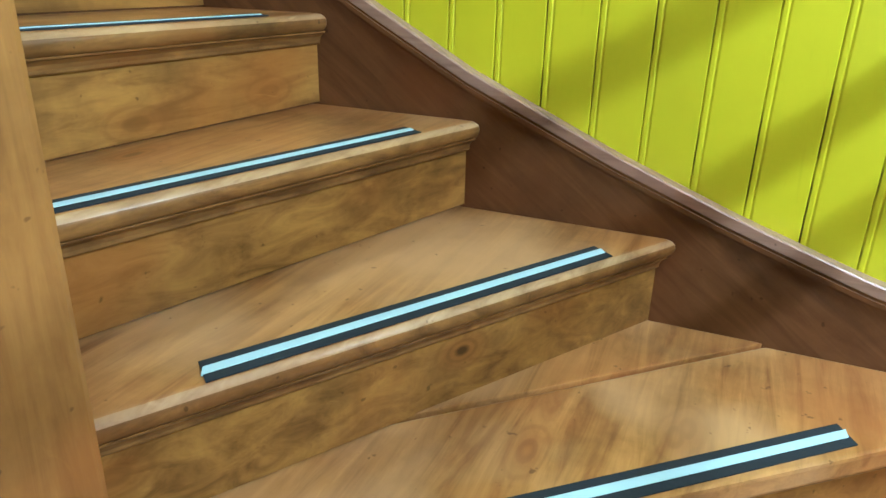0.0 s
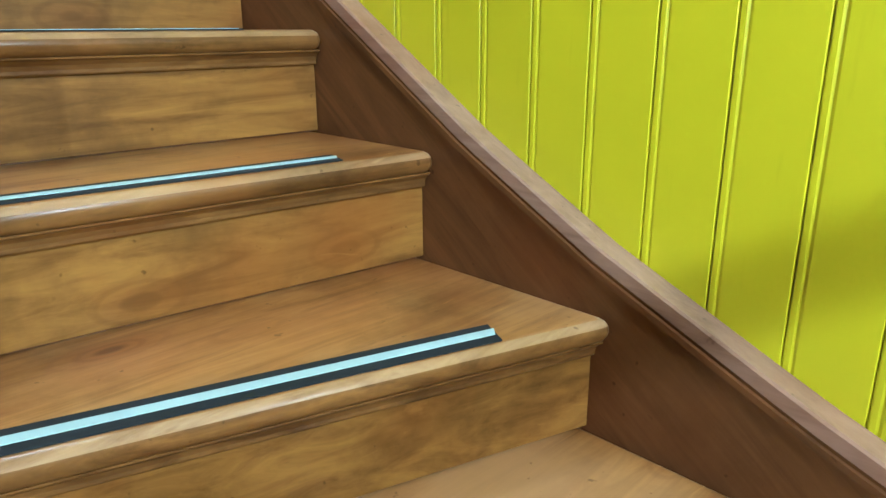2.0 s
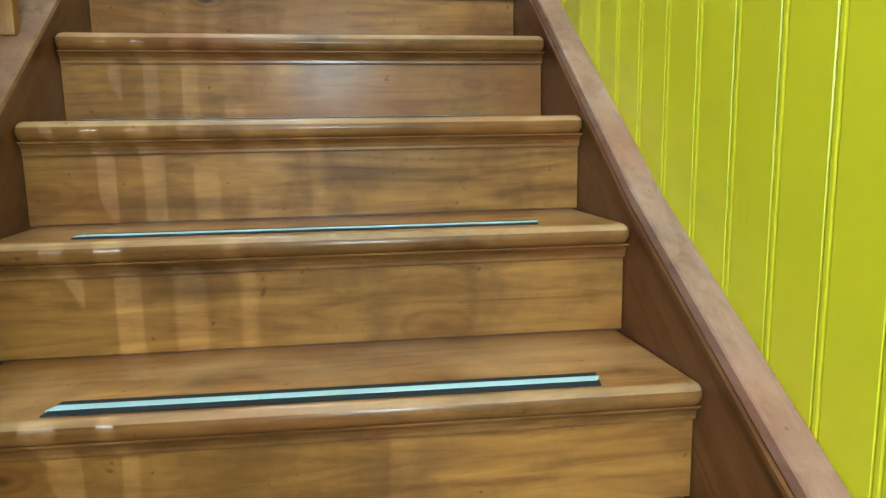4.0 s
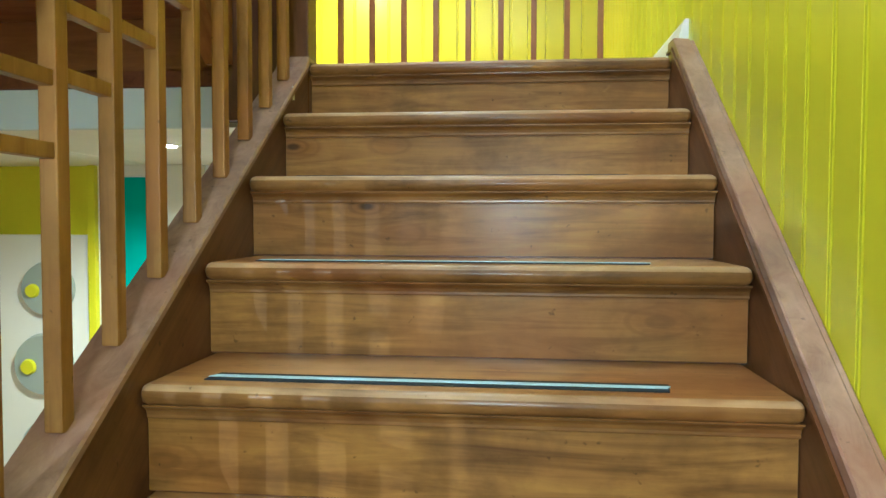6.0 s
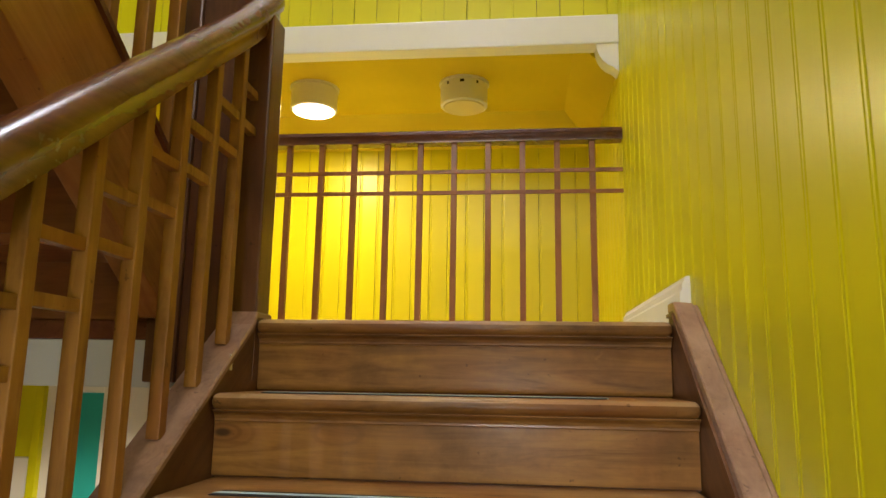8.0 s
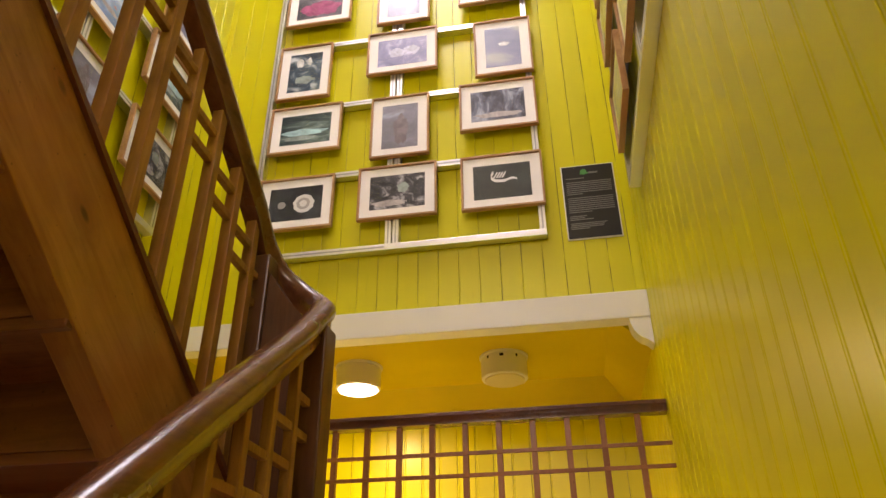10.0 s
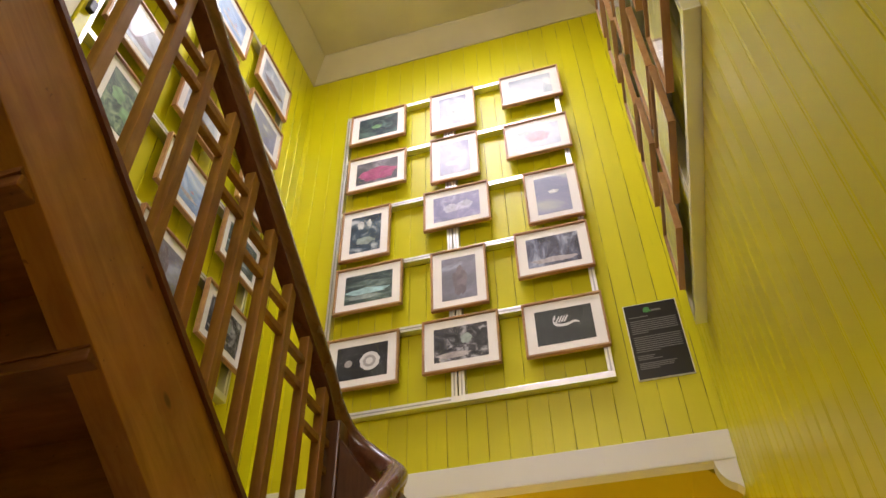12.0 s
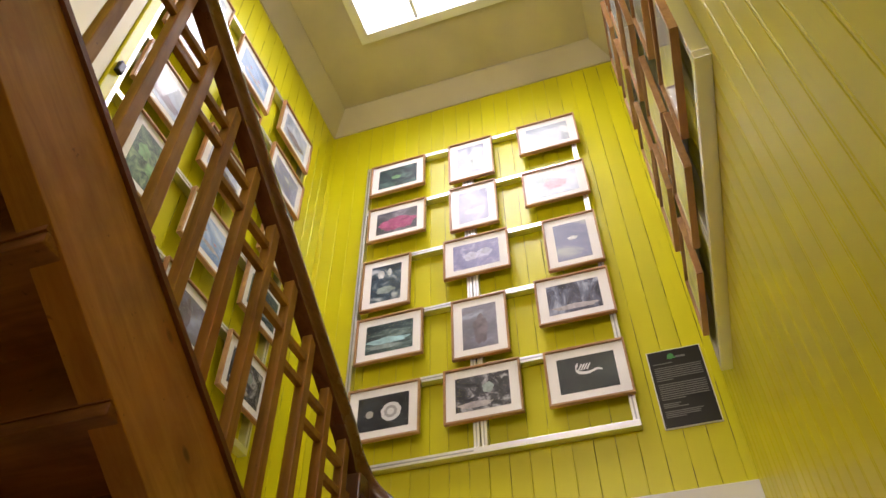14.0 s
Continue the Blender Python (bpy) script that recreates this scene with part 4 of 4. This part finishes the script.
def picture(m, por, which, label, margin=0.062):
    """A framed print: local x along the wall, -y into the room."""
    w, h = (FH, FW) if por else (FW, FH)
    t = thing("framed_picture", (0, 0, 0), label, "framed picture", "framed pictures on metal grids")
    part("frame", SHARED[por][0], None, t, "pale wooden frame")
    part("mount", SHARED[por][1], None, t, "white card mount")
    p = part("print", box(-w / 2 + margin, w / 2 - margin, -0.0132, -0.0122, -h / 2 + margin * 0.95, h / 2 - margin * 0.95), PH[which], t)
    g = part("glass", SHARED[por][2], None, t)
    g.visible_shadow = False
    if which == 12:
        for r, m2, d, cx in ((0.056, 0, 0.0002, 0.045), (0.036, 1, 0.0006, 0.043), (0.02, 0, 0.001, 0.043), (0.022, 1, 0.0002, -0.075)):
            bm = bmesh.new()
            vs = [bm.verts.new((cx + r * (1 + 0.05 * math.sin(9 * a)) * math.cos(a), -0.0133 - d, r * math.sin(a) - 0.004)) for a in [i * math.tau / 40 for i in range(40)]]
            bm.faces.new(vs)
            part("printed_shape", bm, ACC[m2], p)
    if which == 14:
        pts = catmull([(-0.04, 0, 0.055), (-0.055, 0, 0.03), (-0.035, 0, 0.005), (0.01, 0, 0.0), (0.05, 0, 0.012), (0.075, 0, 0.004)], 5)
        bm = bmesh.new()
        rows = []
        for i, q in enumerate(pts):
            r = 0.010 * (1 - 0.75 * i / len(pts)) + 0.002
            rows.append((bm.verts.new((q.x, -0.0135, q.z - r)), bm.verts.new((q.x, -0.0135, q.z + r))))
        for (a0, a1), (b0, b1) in zip(rows, rows[1:]):
            bm.faces.new((a0, b0, b1, a1))
        for i in range(4):
            x0 = -0.045 + 0.014 * i
            bm.faces.new([bm.verts.new(v) for v in ((x0, -0.0135, 0.02), (x0 + 0.022, -0.0135, 0.056), (x0 + 0.027, -0.0135, 0.052), (x0 + 0.008, -0.0135, 0.018))])
        part("printed_shape", bm, ACC[0], p)
    for n, (cx, cz, rx, rz, tone) in enumerate(SUBJECTS.get(which, ())):
        bm = bmesh.new()
        wob = random.Random(which * 7 + n)
        lim_x, lim_z = w / 2 - margin - 0.002, h / 2 - margin * 0.95 - 0.002
        loop = []
        for i in range(36):
            a, r = i * math.tau / 36, 1 + 0.10 * math.sin(5 * i * math.tau / 36 + n) + wob.uniform(-0.10, 0.10)
            loop.append(bm.verts.new((max(-lim_x, min(lim_x, cx + rx * r * math.cos(a))), -0.0134 - 0.0003 * n, max(-lim_z, min(lim_z, cz + rz * r * math.sin(a))))))
        bm.faces.new(loop)
        part("printed_shape", bm, TONE[tone], p)
    t.matrix_basis = m
    return t


def panel(m, label, pictures):
    """A metal grid 1.47 m wide on a wall with framed pictures hung on it; local x from its left end, -y into the room, z as in the world."""
    t = thing("picture_grid", (0, 0, 0), label, "picture grid", "metal grids on the stairwell walls")
    BARS = (1.696, 2.163, 2.646, 3.126, 3.621, 4.101)
    W, z0, z1 = 1.51, 1.696, 4.135
    for x0, x1 in ((0, 0.032), (0.72, 0.752), (0.758, 0.790), (W - 0.032, W)):
        o = part("upright", box(x0, x1, -0.048, 0, z0 + 0.034, z1 - 0.034, 0.002), ALU, t, "slotted aluminium upright")
        part("slot", box((x0 + x1) / 2 - 0.004, (x0 + x1) / 2 + 0.004, -0.0486, -0.046, z0 + 0.036, z1 - 0.036), ALUD, o)
    for z in BARS:
        o = part("crossbar", box(0, W, -0.048, 0, z, z + 0.034, 0.002) if z in (BARS[0], BARS[5]) else box(0.032, 0.72, -0.046, 0, z, z + 0.034, 0.002), ALU, t, "slotted aluminium crossbar")
        part("slot", box(0.034, 0.718, -0.0486 if z in (BARS[0], BARS[5]) else -0.0466, -0.044, z + 0.013, z + 0.021), ALUD, o)
        if z not in (BARS[0], BARS[5]):
            o = part("crossbar", box(0.790, W - 0.032, -0.046, 0, z, z + 0.034, 0.002), ALU, t, "slotted aluminium crossbar")
            part("slot", box(0.792, W - 0.034, -0.0466, -0.044, z + 0.013, z + 0.021), ALUD, o)
    t.matrix_basis = m
    for u, z, por, which, lab in pictures:
        picture(m @ Matrix.Translation((u, -0.049, z)), por, which, lab)
    return t


BACKSET = [(0.250, 3.948, False, 0, "framed print of a green leaf on black"), (0.791, 3.917, True, 1, "framed pale print of a white flower"),
           (1.336, 3.968, False, 2, "framed print washed pale with glare in its tones"), (0.260, 3.477, False, 3, "framed print of a dark red mound"),
           (0.790, 3.436, True, 4, "framed pale lilac print of a bird"), (1.327, 3.454, False, 5, "framed print of a pink coral on white"),
           (0.211, 2.934, True, 6, "framed dark print with white birds"), (0.789, 2.995, False, 7, "framed lilac print of a field"),
           (1.364, 2.926, True, 8, "framed grey-blue print with a pale cloud"), (0.253, 2.506, False, 9, "framed print of a teal lake"),
           (0.786, 2.448, True, 10, "framed print of a purple stone tower"), (1.316, 2.511, False, 11, "framed print of grey trees"),
           (0.242, 2.015, False, 12, "framed black print with a pale round disc"), (0.781, 2.025, False, 13, "framed grey print of petals"),
           (1.314, 2.019, False, 14, "framed dark print with a white curl")]
panel(Matrix.Translation((-1.325, WALL_B, 0)), "aluminium picture grid on the wall above the beam", BACKSET)
LEFTSET = [(0.221, 3.953, False, 16, "framed print of a hazy blue bay"), (0.760, 3.913, False, 15, "framed print of blue sea"), (1.305, 3.963, False, 16, "framed print of hazy hills"),
           (0.255, 3.479, False, 16, "framed print of pale grey mist"), (0.762, 3.459, True, 7, "framed print of lilac flowers"), (1.307, 3.499, False, 8, "framed grey-blue print of a spiky flower"),
           (0.250, 2.955, False, 16, "framed grey-blue print of hills"), (0.775, 2.985, False, 16, "framed print of blue hills"), (1.353, 3.005, True, 8, "framed print of a grey cloud"),
           (0.304, 2.491, True, 17, "framed print of green cells"), (0.819, 2.511, False, 15, "framed print of small birds on blue"), (1.356, 2.521, False, 9, "framed teal print of plants"),
           (0.295, 2.037, False, 10, "framed print of a brown rock"), (0.812, 2.027, False, 10, "framed print of a purple rock"), (1.349, 2.027, False, 13, "framed dark print of pink petals")]
panel(Matrix.Translation((WALL_L, -0.752, 0)) @ Matrix.Rotation(radians(90), 4, "Z"), "aluminium picture grid beside the upper flight", LEFTSET)
RIGHTSET = [(u, z, p, (w + 5) % 16, lab) for (u, z, p, _, _), w, lab in zip(BACKSET, (10, 3, 11, 4, 10, 3, 11, 3, 11, 11, 3, 11, 3, 11, 3), ["framed pale print on the tall side wall"] * 15)]
panel(Matrix.Translation((WALL_R, 0.775, 0)) @ Matrix.Rotation(radians(-90), 4, "Z"), "aluminium picture grid on the tall side wall", RIGHTSET)

# black text plaque
DX, DZ = 0.012, -0.034
pq = thing("text_plaque", (0.395, WALL_B, 1.71), "black plaque with lines of small grey text", "plaque")
part("back_plate", box(0.268 + DX, 0.524 + DX, WALL_B - 0.008, WALL_B, 1.708 + DZ, 2.132 + DZ, 0.001), WHITE, pq, "white edge")
part("plate", box(0.273 + DX, 0.519 + DX, WALL_B - 0.010, WALL_B - 0.0075, 1.713 + DZ, 2.127 + DZ), PLAQUE, pq, "black face")
bm = bmesh.new()
bmesh.ops.create_cone(bm, cap_ends=True, segments=20, radius1=0.016, radius2=0.016, depth=0.001, matrix=Matrix.Translation((0.378 + DX, WALL_B - 0.0105, 2.09 + DZ)) @ Matrix.Rotation(radians(90), 4, "X"))
box(0.36 + DX, 0.40 + DX, WALL_B - 0.011, WALL_B - 0.010, 2.078 + DZ, 2.084 + DZ, 0, bm)
part("emblem", bm, GREEN, pq, "green emblem")
part("heading", box(0.40 + DX, 0.445 + DX, WALL_B - 0.011, WALL_B - 0.010, 2.078 + DZ, 2.088 + DZ), INK, pq)
rng = random.Random(4)
z = 2.052 + DZ
for n, para in enumerate((1, 7, 8, 3, 4)):
    for i in range(para):
        x1 = 0.505 if n in (1, 2) and i < para - 1 else 0.30 + rng.uniform(0.05, 0.17)
        part("text_line", box(0.288 + DX, x1 + DX, WALL_B - 0.0108, WALL_B - 0.010, z, z + 0.0045), INK, pq)
        z -= 0.0115 if n < 3 else 0.0095
    z -= 0.012

# ---- cream boarded door on the upper left wall ----
dc = thing("door_cream", (WALL_L, -1.15, 1.8), "cream boarded door with a black latch, upstairs", "door", **S)
for i in range(5):
    part("board", box(WALL_L + 0.002, WALL_L + 0.036, -1.60 + i * 0.16, -1.443 + i * 0.16, 1.8, 4.0, 0.003), CREAM, dc)
part("door_frame", box(WALL_L + 0.001, WALL_L + 0.05, -0.797, -0.742, 1.8, 4.06, 0.004), LIMEWALL, dc, "lime painted casing")
part("latch", box(WALL_L + 0.05, WALL_L + 0.075, -0.785, -0.75, 2.72, 2.79, 0.006), DARK, dc, "black latch")

# ---- wall boards, last ----
MESHES = {}
for parent, start, turn, count, z0, z1, pitch, bead in BOARDS:
    key = (round(z1 - z0, 3), pitch, bead)
    if key not in MESHES:
        MESHES[key] = board_mesh(z1 - z0, pitch, bead)
    r = Matrix.Rotation(radians(turn), 4, "Z")
    for i in range(count):
        ob = new("board", MESHES[key])
        ob.parent = parent
        ob.matrix_basis = Matrix.Translation((start[0], start[1], z0)) @ r @ Matrix.Translation((pitch * i, 0, 0))
